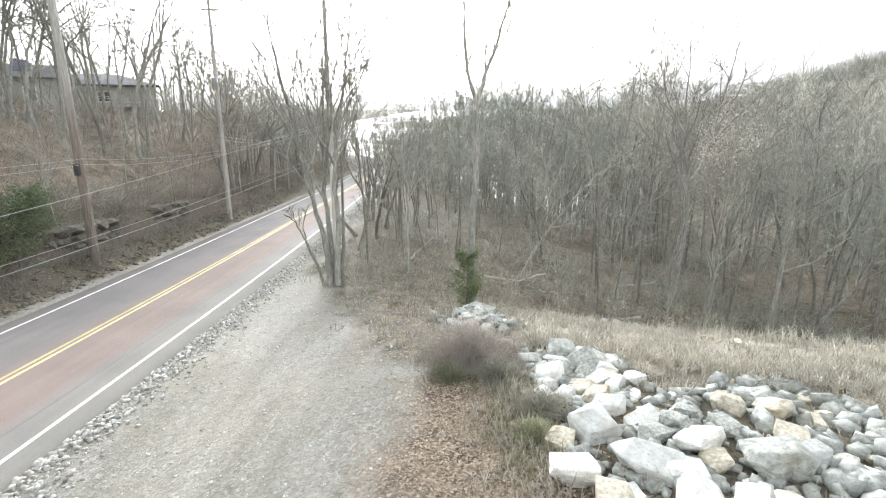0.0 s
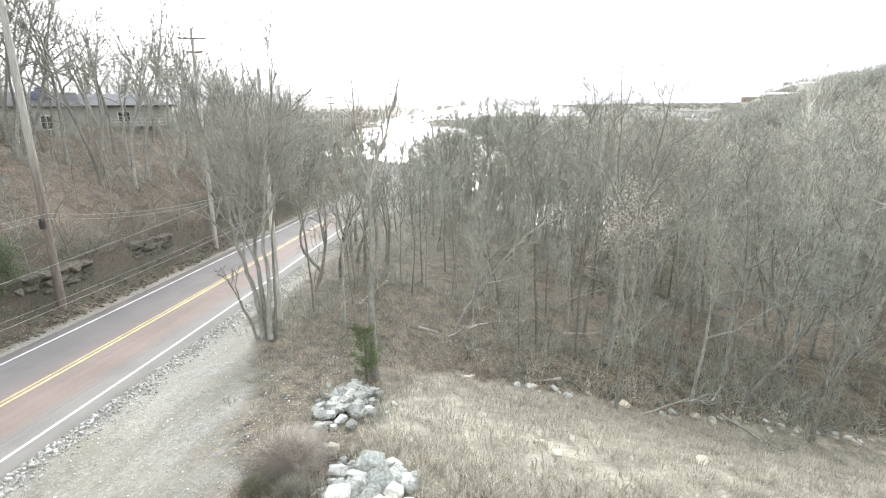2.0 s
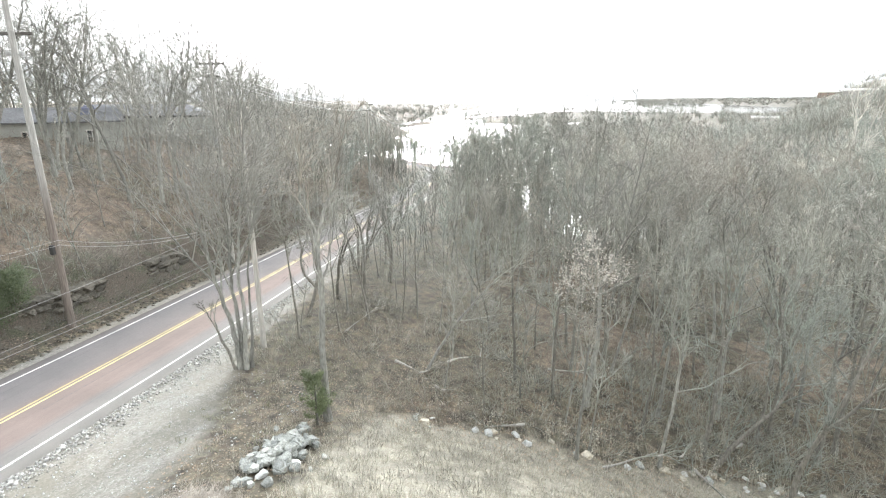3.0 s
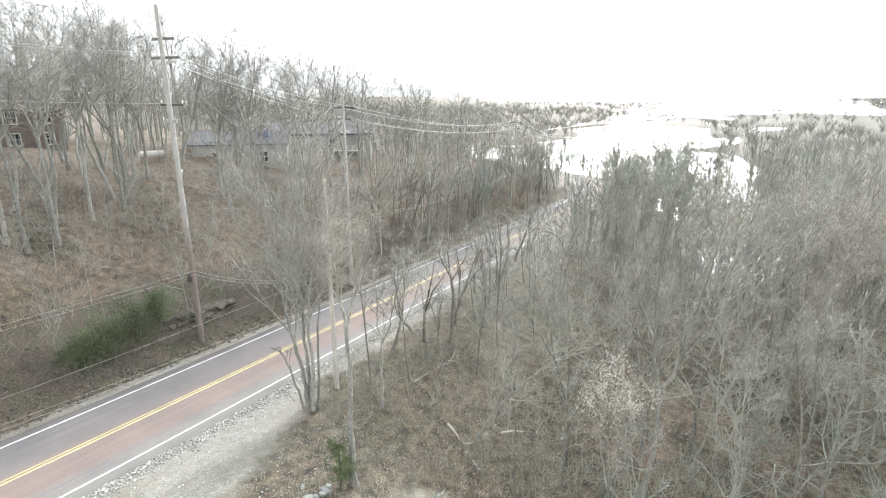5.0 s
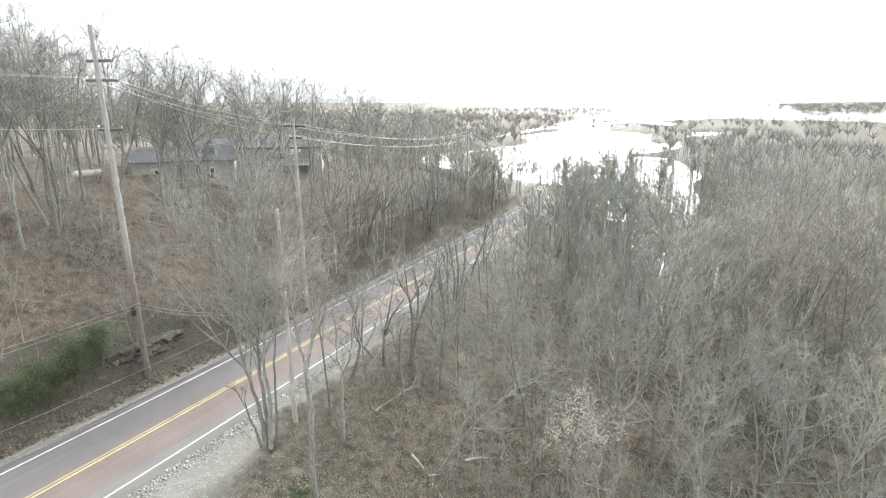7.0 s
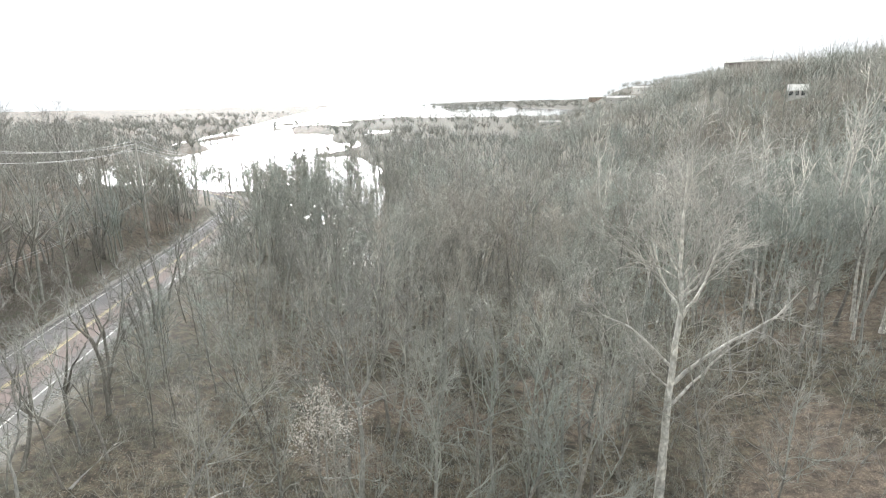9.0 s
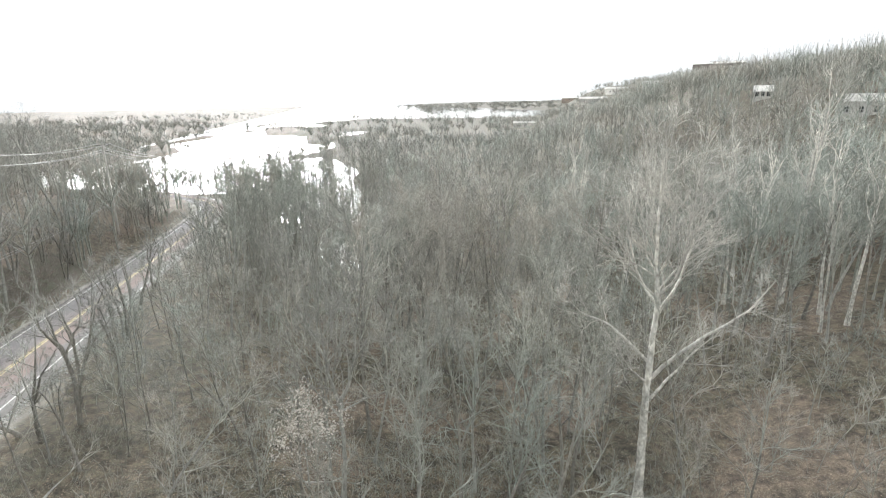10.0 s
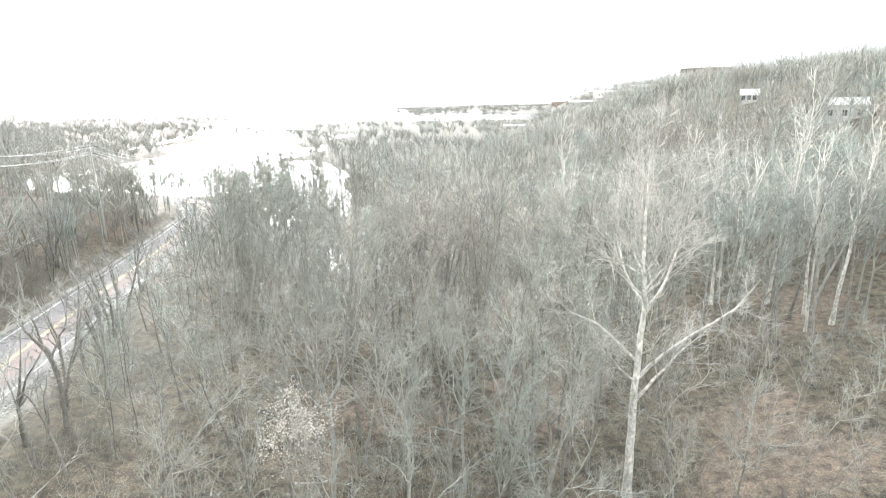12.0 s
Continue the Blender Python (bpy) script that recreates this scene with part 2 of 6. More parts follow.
def ground_mat():
    """Leaf litter and soil, with gravel and dry grass where the sheet's own masks say."""
    m, nt, bs = node_mat("ground_cover")

    def attr(name):
        a = nt.nodes.new("ShaderNodeAttribute")
        a.attribute_name = name
        return a.outputs["Fac"]

    f, g, h = noise_tex(nt, 16, 5), noise_tex(nt, 2.2, 4), noise_tex(nt, 0.22, 4)
    litter = ramp(nt, f, [(0.25, (0.055, 0.048, 0.036)), (0.5, (0.135, 0.116, 0.09)), (0.75, (0.27, 0.235, 0.19))])
    soil = ramp(nt, f, [(0.3, (0.08, 0.076, 0.056)), (0.7, (0.225, 0.212, 0.165))])
    wood = mix(nt, ramp(nt, g, [(0.36, (0, 0, 0)), (0.56, (1, 1, 1))]), litter, soil)
    wood = mix(nt, 1.0, wood, ramp(nt, h, [(0.3, (0.85, 0.88, 0.85)), (0.7, (1.15, 1.05, 1.0))]), "MULTIPLY")
    vor = nt.nodes.new("ShaderNodeTexVoronoi")
    vor.inputs["Scale"].default_value = 14
    nt.links.new(nt.nodes.new("ShaderNodeNewGeometry").outputs["Position"], vor.inputs["Vector"])
    stones = ramp(nt, vor.outputs["Color"], [(0.0, (0.15, 0.147, 0.137)), (0.5, (0.35, 0.342, 0.32)), (1.0, (0.62, 0.61, 0.58))])
    dust = ramp(nt, g, [(0.3, (0.23, 0.218, 0.193)), (0.7, (0.38, 0.368, 0.335))])
    gravel = mix(nt, ramp(nt, noise_tex(nt, 5, 5), [(0.35, (0.25, 0.25, 0.25)), (0.7, (0.85, 0.85, 0.85))]), dust, stones)
    patch = ramp(nt, noise_tex(nt, 0.55, 4), [(0.47, (0, 0, 0)), (0.68, (0.65, 0.65, 0.65))])
    gravel = mix(nt, patch, gravel, ramp(nt, f, [(0.3, (0.21, 0.195, 0.165)), (0.7, (0.43, 0.41, 0.36))]))
    gravel = mix(nt, 1.0, gravel, ramp(nt, h, [(0.3, (0.84, 0.86, 0.87)), (0.7, (1.02, 1.0, 0.97))]), "MULTIPLY")
    rut = noise_tex(nt, 1.0, 4, (0.75, 0.09, 1))
    gravel = mix(nt, 1.0, gravel, ramp(nt, rut, [(0.38, (0.74, 0.73, 0.69)), (0.60, (0.99, 0.98, 0.96))]), "MULTIPLY")
    straw = ramp(nt, f, [(0.3, (0.21, 0.197, 0.155)), (0.7, (0.47, 0.442, 0.37))])
    straw = mix(nt, ramp(nt, noise_tex(nt, 1.1, 5), [(0.46, (0, 0, 0)), (0.66, (0.7, 0.7, 0.7))]), straw, soil)
    def soft(mask):
        add = nt.nodes.new("ShaderNodeMath")
        add.operation = "MULTIPLY_ADD"
        nt.links.new(noise_tex(nt, 1.7, 5), add.inputs[0])
        add.inputs[1].default_value = 0.7
        nt.links.new(attr(mask), add.inputs[2])
        return ramp(nt, add.outputs[0], [(0.55, (0, 0, 0)), (1.0, (1, 1, 1))])
    clump = mix(nt, 1.0, ramp(nt, noise_tex(nt, 1.4, 7), [(0.34, (0.42, 0.42, 0.43)), (0.5, (0.85, 0.84, 0.82)), (0.66, (1.28, 1.25, 1.2))]), ramp(nt, noise_tex(nt, 6.0, 4), [(0.35, (0.62, 0.62, 0.62)), (0.6, (1.15, 1.14, 1.12))]), "MULTIPLY")
    wood = mix(nt, 1.0, wood, clump, "MULTIPLY")
    straw = mix(nt, 0.45, straw, clump, "MULTIPLY")
    col = mix(nt, soft("grass"), wood, straw)
    col = mix(nt, soft("leafy"), col, mix(nt, 0.8, ramp(nt, f, [(0.25, (0.09, 0.07, 0.052)), (0.5, (0.225, 0.182, 0.142)), (0.75, (0.43, 0.362, 0.295))]), clump, "MULTIPLY"))
    moss = mix(nt, ramp(nt, noise_tex(nt, 0.9, 5), [(0.48, (0, 0, 0)), (0.62, (0.8, 0.8, 0.8))]), ramp(nt, f, [(0.3, (0.055, 0.047, 0.037)), (0.7, (0.21, 0.18, 0.145))]), ramp(nt, f, [(0.3, (0.05, 0.058, 0.035)), (0.7, (0.17, 0.18, 0.12))]))
    col = mix(nt, soft("bank"), col, moss)
    col = mix(nt, soft("gravel"), col, gravel)
    nt.links.new(col, bs.inputs["Base Color"])
    bs.inputs["Roughness"].default_value = 0.95
    bump(nt, bs, f, 0.7, 0.05)
    return m


# ---- helpers of this scene ----
def mesh_obj(name, verts, faces, material, parent=None, label="", smooth=False):
    me = bpy.data.meshes.new(name)
    verts = np.asarray(verts, np.float32)
    n = len(verts)
    me.vertices.add(n)
    me.vertices.foreach_set("co", verts.ravel())
    groups = faces if isinstance(faces, list) and len(faces) and isinstance(faces[0], np.ndarray) else [np.asarray(faces)]
    groups = [g for g in groups if len(g)]
    idx = np.concatenate([g.ravel() for g in groups]).astype(np.int32)
    sizes = np.concatenate([np.full(len(g), g.shape[1]) for g in groups])
    starts = np.concatenate([[0], np.cumsum(sizes)[:-1]]).astype(np.int32)
    me.loops.add(len(idx))
    me.loops.foreach_set("vertex_index", idx)
    me.polygons.add(len(sizes))
    me.polygons.foreach_set("loop_start", starts)
    if smooth:
        me.polygons.foreach_set("use_smooth", np.ones(len(sizes), bool))
    me.update(calc_edges=True)
    me.materials.append(material)
    ob = new(name, me)
    if parent:
        ob.parent = parent
    if label:
        ob["label"] = label
    return ob


def part(name, bm, material, parent, label=""):
    me = bpy.data.meshes.new(name)
    bm.to_mesh(me)
    bm.free()
    me.materials.append(material)
    ob = new(name, me)
    ob.parent = parent
    if label:
        ob["label"] = label
    return ob


def box(bm, x0, x1, y0, y1, z0, z1, bev=0.0):
    b = bmesh.new()
    bmesh.ops.create_cube(b, size=1, matrix=Matrix.Translation(((x0 + x1) / 2, (y0 + y1) / 2, (z0 + z1) / 2)) @ Matrix.Diagonal((x1 - x0, y1 - y0, z1 - z0, 1)))
    if bev:
        bmesh.ops.bevel(b, geom=b.edges[:], offset=bev, segments=1, affect="EDGES")
    tmp = bpy.data.meshes.new("tmp")
    b.to_mesh(tmp)
    b.free()
    bm.from_mesh(tmp)
    bpy.data.meshes.remove(tmp)
    return bm


def rod(bm, a, b, r0, r1=None, sides=8):
    a, b = Vector(a), Vector(b)
    m = Matrix.Translation((a + b) / 2) @ (b - a).to_track_quat("Z", "Y").to_matrix().to_4x4()
    bmesh.ops.create_cone(bm, cap_ends=True, segments=sides, radius1=r0, radius2=r0 if r1 is None else r1, depth=(b - a).length, matrix=m)
    return bm


def empty(name, at, label="", category="", group="", turn=0.0):
    e = new(name)
    e.matrix_basis = pose(*at, 0, 0, turn)
    return tagged(e, label, category, group)


def sstep(a, b, v):
    t = np.clip((np.asarray(v, float) - a) / (b - a), 0, 1)
    return t * t * (3 - 2 * t)


def vnoise(x, y, seed=0):
    """Smooth value noise from 0 to 1."""
    x, y = np.asarray(x, float), np.asarray(y, float)
    xi, yi = np.floor(x), np.floor(y)
    u, v = x - xi, y - yi
    u, v = u * u * (3 - 2 * u), v * v * (3 - 2 * v)

    def hsh(a, b):
        s = np.sin(a * 127.1 + b * 311.7 + seed * 74.7) * 43758.5453
        return s - np.floor(s)

    return (hsh(xi, yi) * (1 - u) + hsh(xi + 1, yi) * u) * (1 - v) + (hsh(xi, yi + 1) * (1 - u) + hsh(xi + 1, yi + 1) * u) * v


def fbm(x, y, seed=0):
    return (vnoise(x, y, seed) + 0.5 * vnoise(2.1 * x, 2.1 * y, seed + 1) + 0.25 * vnoise(4.3 * x, 4.3 * y, seed + 2)) / 1.75


# ---- the lie of the land ----
WATER_Z = -13.3
HALF = 4.15  # half the paved width


def road_x(y):
    y = np.asarray(y, float)
    c = np.clip(y, -1e9, 80)
    near = -13.44 + 0.0155 * (c - 15) - 5.6e-4 * np.maximum(c - 15, 0) ** 2
    u = np.clip(y - 80, 0, 30)
    return near - 0.0573 * (u - u * u / 60) - 0.016 * np.maximum(y - 143, 0) ** 2


def road_z(y):
    y = np.asarray(y, float)
    z = -0.0562 * (y - 15) - 3.0e-4 * np.maximum(y - 40, 0) ** 2
    far = -4.54 - 2.5 * (1 - np.exp(-np.maximum(y - 85, 0) / 30))
    return np.where(y < 85, z, far).clip(-11.2, 9)


def ground_z(x, y):
    """Height of the ground in metres; x and y may be arrays."""
    x, y = np.asarray(x, float), np.asarray(y, float)
    rx, rz = road_x(y), road_z(y)
    d, e = rx - HALF - x, x - (rx + HALF)
    fade = 1 - 0.8 * sstep(90, 230, y)
    bank = 0.8 * sstep(0.8, 2.6, d) + 1.5 * sstep(2.5, 3.5, d) * (0.55 + 0.6 * vnoise(y * 0.3, x * 0.1, 5)) + 11.5 * (1 - np.exp(-np.maximum(d - 4, 0) / 16))
    rough = 0.5 * (fbm(x * 0.25, y * 0.25, 3) - 0.5)
    left = rz + fade * bank + rough * sstep(2, 6, d) + 0.45 * (fbm(x * 0.9, y * 0.9, 8) - 0.5) * sstep(0.8, 2.5, d) * sstep(30, 12, d)
    drop = (6.5 * sstep(4, 45, e) - 3.5 * sstep(40, 75, e)) * (1 - 0.7 * sstep(23, 12, y) * sstep(1, 9, x))
    mound = 2.6 * sstep(26, 11, y) * sstep(-9, 4, x)
    right = rz - drop + mound + rough * sstep(3, 14, e)
    side = sstep(-0.5, 0.5, x - rx)
    z = left * (1 - side) + right * side
    # flood plain ahead, hill on the far right, low ridges on the horizon
    wob = 30 * (fbm(x * 0.01, y * 0.012, 11) - 0.5)
    mid = 2 - 0.15 * (y - 150) + 26 * np.sin(y / 75.0) + 14 * np.sin(y / 31.0 + 1.0)
    reach = sstep(1.0, 0.8, np.abs(x - mid + wob) / (14 + 0.17 * np.maximum(y - 150, 0))) * sstep(290, 350, y + wob) * sstep(1500, 1300, y)
    inlet = sstep(1.0, 0.7, np.abs(x - 21 + 0.12 * (y - 110) + 0.5 * wob) / (11 + 14 * vnoise(y * 0.05, x * 0.04, 4))) * sstep(100, 112, y) * sstep(350, 320, y)
    backwater = sstep(1.0, 0.8, np.abs(y - 275 + 0.8 * wob) / 68) * sstep(-150, -120, x + wob) * sstep(0, -20, x)
    isle = sstep(0.56, 0.66, fbm(x * 0.02 + 7, y * 0.008, 21)) * sstep(290, 350, y)
    # far lake is added: its white water stands in for the horizon glare
    glare_lake = sstep(950, 1150, y + 0.25 * np.abs(x) + 4 * wob + 850 * sstep(-70, -170, x)) * sstep(650, 450, x)
    wet = np.maximum(np.maximum(np.maximum(reach, inlet), backwater) * (1 - isle), glare_lake)
    plain = WATER_Z + 0.7 + 1.2 * fbm(x * 0.02, y * 0.02, 12) - 2.6 * wet
    z = z + (plain - z) * sstep(112 - 26 * sstep(2, 14, x), 175 - 60 * sstep(2, 14, x), y + 0.2 * np.clip(x, -40, 60) * sstep(14, 2, x)) * sstep(-190, -110, x) * np.where(y < 250, sstep(5, 20, np.abs(x - rx)), 1.0)
    hill = 35.5 * sstep(58, 190, x - 0.4 * np.maximum(y - 200, 0)) * sstep(1100, 800, y)
    z = z + hill + 11 * sstep(230, 330, x - 0.25 * (y - 300)) * sstep(1100, 800, y)
    far = np.hypot(x, y)
    z = z + sstep(1800, 2800, far) * (3 + 14 * fbm(x * 0.0012, y * 0.0012, 31)) * sstep(300, 900, x)
    bed = sstep(HALF + 0.4, HALF - 0.35, np.abs(x - rx))
    return z - 0.10 * bed


def gz(x, y):
    return float(ground_z(x, y))


def axis(lo, hi, fine_lo, fine_hi, step, grow):
    out = list(np.arange(fine_lo, fine_hi + 1e-6, step))
    s, v = step, fine_hi
    while v < hi:
        s *= grow
        v += s
        out.append(v)
    s, v = step, fine_lo
    while v > lo:
        s *= grow
        v -= s
        out.insert(0, v)
    return np.array(out)


def build_ground():
    xs, ys = axis(-3200, 3200, -28, 22, 0.5, 1.065), axis(-700, 3600, 4, 40, 0.5, 1.05)
    gx, gy = np.meshgrid(xs, ys)
    zz = ground_z(gx, gy)
    nx, ny = len(xs), len(ys)
    v = np.stack([gx.ravel(), gy.ravel(), zz.ravel()], 1)
    i = (np.arange(ny - 1)[:, None] * nx + np.arange(nx - 1)[None, :]).ravel()
    ob = mesh_obj("ground", v, np.stack([i, i + 1, i + nx + 1, i + nx], 1), ground_mat(), smooth=True)
    x, y = v[:, 0], v[:, 1]
    e = x - (road_x(y) + HALF)
    wob = 2.2 * (fbm(x * 0.5, y * 0.5, 41) - 0.5)
    edge = -1.2 - 0.36 * np.maximum(y - 12.5, 0)
    lot = sstep(-0.3, 0.1, e) * sstep(2.0, -1.6, x - edge + 1.2 * wob) * sstep(33, 26, y + 2 * wob) * sstep(-30, -22, y)
    strip = sstep(-0.3, 0.1, e) * sstep(2.6, 1.2, e + wob) * (1 - 0.75 * sstep(30, 55, y))
    lstrip = sstep(-HALF - 0.9, -HALF - 0.4, x - road_x(y)) * sstep(-0.3, 0.1, -e - HALF)
    grass = sstep(2, 4, x + wob) * sstep(24.6, 21.4, y - 0.16 * np.minimum(x, 28) + 1.6 * wob) * sstep(46, 32, x) * (0.55 + 0.9 * fbm(x * 0.45, y * 0.45, 43))
    grass = np.maximum(grass, 0.22 * sstep(-0.2, 1.2, x - edge + wob) * sstep(3.5, 2.0, x) * sstep(10.5, 12.5, y + wob) * sstep(34, 28, y) * (0.35 + fbm(x * 0.6, y * 0.6, 44)))
    leafy = np.maximum(sstep(-2.1, -0.9, x + 0.6 * wob) * sstep(13.0, 10.5, y + wob) * sstep(3.0, 1.2, x + wob) * sstep(-9, -4, y + 3 * wob), (0.3 + 0.6 * sstep(0.4, 0.6, fbm(x * 0.2, y * 0.2, 47))) * sstep(-21.0, -24, x))
    heap = sstep(1.9, 2.8, x + 0.5 * wob) * sstep(13.6, 12.6, y + 0.52 * (x - 1.5) + 0.5 * wob) * sstep(11.5, 9.0, x + wob) * sstep(1.5, 4.5, y + 1.5 * wob)
    left_off = road_x(y) - HALF - x
    bank = 0.85 * sstep(0.9, 2.0, left_off + 0.4 * wob) * sstep(8.5, 5.5, left_off + wob) * sstep(110, 70, y)
    leafy = np.maximum(leafy, 0.08 * sstep(0.0, 1.0, x - edge + wob) * sstep(3.0, 1.0, x) * sstep(11, 13, y) * sstep(34, 28, y))
    leafy = np.maximum(leafy, (0.08 + 0.5 * sstep(0.40, 0.60, fbm(x * 0.16, y * 0.16, 46))) * sstep(4, 14, x + 2 * wob) * sstep(25, 29, y + wob) * sstep(95, 70, y))
    for name, val in (("gravel", np.maximum(lot * (1 - heap), np.maximum(strip, lstrip))), ("grass", grass * (1 - 0.8 * heap)), ("leafy", leafy * (1 - heap)), ("bank", bank)):
        ob.data.attributes.new(name, "FLOAT", "POINT").data.foreach_set("value", val.astype(np.float32))
    return tagged(ob, "leaf-strewn sloping ground with gravel lot and dry grass", "ground", kind="structure")


def build_water():
    bm = bmesh.new()
    for c in ((-3000, 95), (1200, 95), (1200, 3580), (-3000, 3580)):
        bm.verts.new((*c, WATER_Z))
    bm.faces.new(bm.verts)
    me = bpy.data.meshes.new("water")
    bm.to_mesh(me)
    bm.free()
    me.materials.append(water_mat())
    return tagged(new("water", me), "bright flooded river and added glare lake reflecting the white sky", "river", kind="structure")


def ribbon(name, offs0, offs1, z_off, ys, material, parent=None, label="", thick=0.0, attr=False):
    """A strip that follows the road, between two offsets from its middle."""
    cols = np.linspace(offs0, offs1, 9 if attr else 2)
    rx, rz = road_x(ys), road_z(ys)
    crown = lambda o: 0.035 * (1 - (np.abs(o) / HALF) ** 2)
    v = np.stack([np.stack([rx + o, ys, rz + crown(o) + z_off], 1) for o in cols], 1)
    n, k = len(ys), len(cols)
    if thick:
        v = np.concatenate([v[:, :1] - [0.05, 0, thick], v, v[:, -1:] + [0.05, 0, -thick]], 1)
        k += 2
    i = (np.arange(n - 1)[:, None] * k + np.arange(k - 1)[None, :]).ravel()
    ob = mesh_obj(name, v.reshape(-1, 3), np.stack([i, i + 1, i + k + 1, i + k], 1), material, parent, label)
    if attr:
        val = np.tile(np.concatenate([[0], np.linspace(0, 1, 9), [1]]), n)
        ob.data.attributes.new("across", "FLOAT", "POINT").data.foreach_set("value", val.astype(np.float32))
    return ob


build_ground()
build_water()
YS = np.concatenate([np.arange(-60, 120, 1.0), np.arange(120, 200, 1.0)])
road = tagged(ribbon("road", -HALF, HALF, 0.0, YS, road_mat(), thick=0.16, attr=True), "worn two-lane asphalt road with a reddish lane", "road", kind="structure")
for off, mt, nm, lb in ((-3.4, paint_white, "edge_line", "white painted edge line"), (3.4, paint_white, "edge_line", "white painted edge line"),
                        (-0.13, paint_yellow, "centre_line", "yellow painted line"), (0.13, paint_yellow, "centre_line", "yellow painted line")):
    ribbon(nm, off - 0.06, off + 0.06, 0.006, YS, mt, road, lb)



def seam(off, y0, y1, seed):
    """A thin tarred joint that wanders a little along the lane."""
    ys = np.arange(y0, y1, 0.5)
    o = off + 0.05 * (vnoise(ys * 0.7, 0 * ys, seed) - 0.5)
    w = 0.006 + 0.016 * vnoise(ys * 0.5, 0 * ys + 3, seed)
    z = road_z(ys) + 0.035 * (1 - (np.abs(o) / HALF) ** 2) + 0.004
    v = np.stack([np.stack([road_x(ys) + o - w, ys, z], 1), np.stack([road_x(ys) + o + w, ys, z], 1)], 1).reshape(-1, 3)
    i = np.arange(len(ys) - 1) * 2
    mesh_obj("tar_seam", v, np.stack([i, i + 1, i + 3, i + 2], 1), tar_m, road, "dark tarred joint")


for off, y0, y1, sd in ((-2.55, -4, 70, 1), (-1.75, 8, 34, 2), (2.55, 0, 26, 3), (2.75, 34, 60, 4), (0.9, 20, 29, 5)):
    seam(off, y0, y1, sd)


# ---- rocks ----
def rock_mesh(seed, mat_, worn=0.022):
    rng = random.Random(seed)
    bm = bmesh.new()
    pts = []
    for k in range(17 if worn else 11):
        if k < (7 if worn else 8):
            p = Vector((1 - 2 * (k & 1), 1 - (k & 2), 1 - (k & 4) / 2)) * 0.86
            p = Vector((p.x * rng.uniform(0.5, 1.02), p.y * rng.uniform(0.5, 1.02), p.z * rng.uniform(0.55, 1.0)))
        else:
            p = Vector((rng.gauss(0, 1), rng.gauss(0, 1), rng.gauss(0, 1))).normalized() * rng.uniform(1.0, 1.22)
        pts.append(bm.verts.new((p.x * 0.62, p.y * 0.48, p.z * 0.36)))
    res = bmesh.ops.convex_hull(bm, input=bm.verts[:])
    bmesh.ops.delete(bm, geom=[g for g in res["geom_interior"] if isinstance(g, bmesh.types.BMVert)], context="VERTS")
    bmesh.ops.dissolve_limit(bm, angle_limit=radians(14), verts=bm.verts[:], edges=bm.edges[:])
    if worn:
        bmesh.ops.bevel(bm, geom=bm.edges[:], offset=worn, segments=1, affect="EDGES", profile=0.6)
    bmesh.ops.triangulate(bm, faces=bm.faces[:])
    if worn:
        bmesh.ops.subdivide_edges(bm, edges=[e for e in bm.edges if e.calc_length() > 0.16], cuts=2, use_grid_fill=True)
        off = Vector((seed * 3.7, seed * 1.3, 0))
        for v in bm.verts:
            n = noise.fractal(v.co * 3.2 + off, 1.0, 2.0, 3)
            s = noise.noise(v.co * 1.3 + off)
            v.co *= 1 + 0.05 * n + 0.05 * s
        bmesh.ops.triangulate(bm, faces=bm.faces[:])
    me = bpy.data.meshes.new("boulder")
    bm.to_mesh(me)
    bm.free()
    me.materials.append(mat_)
    return me


WHITE_ROCKS = [rock_mesh(100 + i, rock_white) for i in range(9)]
TAN_ROCKS = [rock_mesh(112 + i, rock_tan) for i in range(5)]
GREY_ROCKS = [rock_mesh(120 + i, rock_grey) for i in range(6)]


PILE = [rock_mesh(140 + i, rock_grey) for i in range(6)]


def put_rock(name, x, y, size, rng, sink=0.25, lift=0.0, label="white quarried limestone boulder in a heap", group="riprap boulders", me=None):
    if not me:
        pick = rng.random()
        white, tan = (0.58, 0.10) if x < 4.9 else (0.34, 0.38)
        me = rng.choice(WHITE_ROCKS if pick < white else TAN_ROCKS if pick < white + tan else GREY_ROCKS)
    ob = new(name, me)
    ob.matrix_basis = Matrix.LocRotScale((x, y, gz(x, y) + size * (0.36 - sink) + lift), Euler((rng.uniform(-0.4, 0.4), rng.uniform(-0.4, 0.4), rng.uniform(0, 6.28))),
                                         (size * rng.uniform(0.85, 1.2), size * rng.uniform(0.85, 1.15), size * rng.uniform(0.8, 1.2)))
    return tagged(ob, label, "boulder", group)


CHIPS = [rock_mesh(450 + i, rock_grey, 0) for i in range(8)]


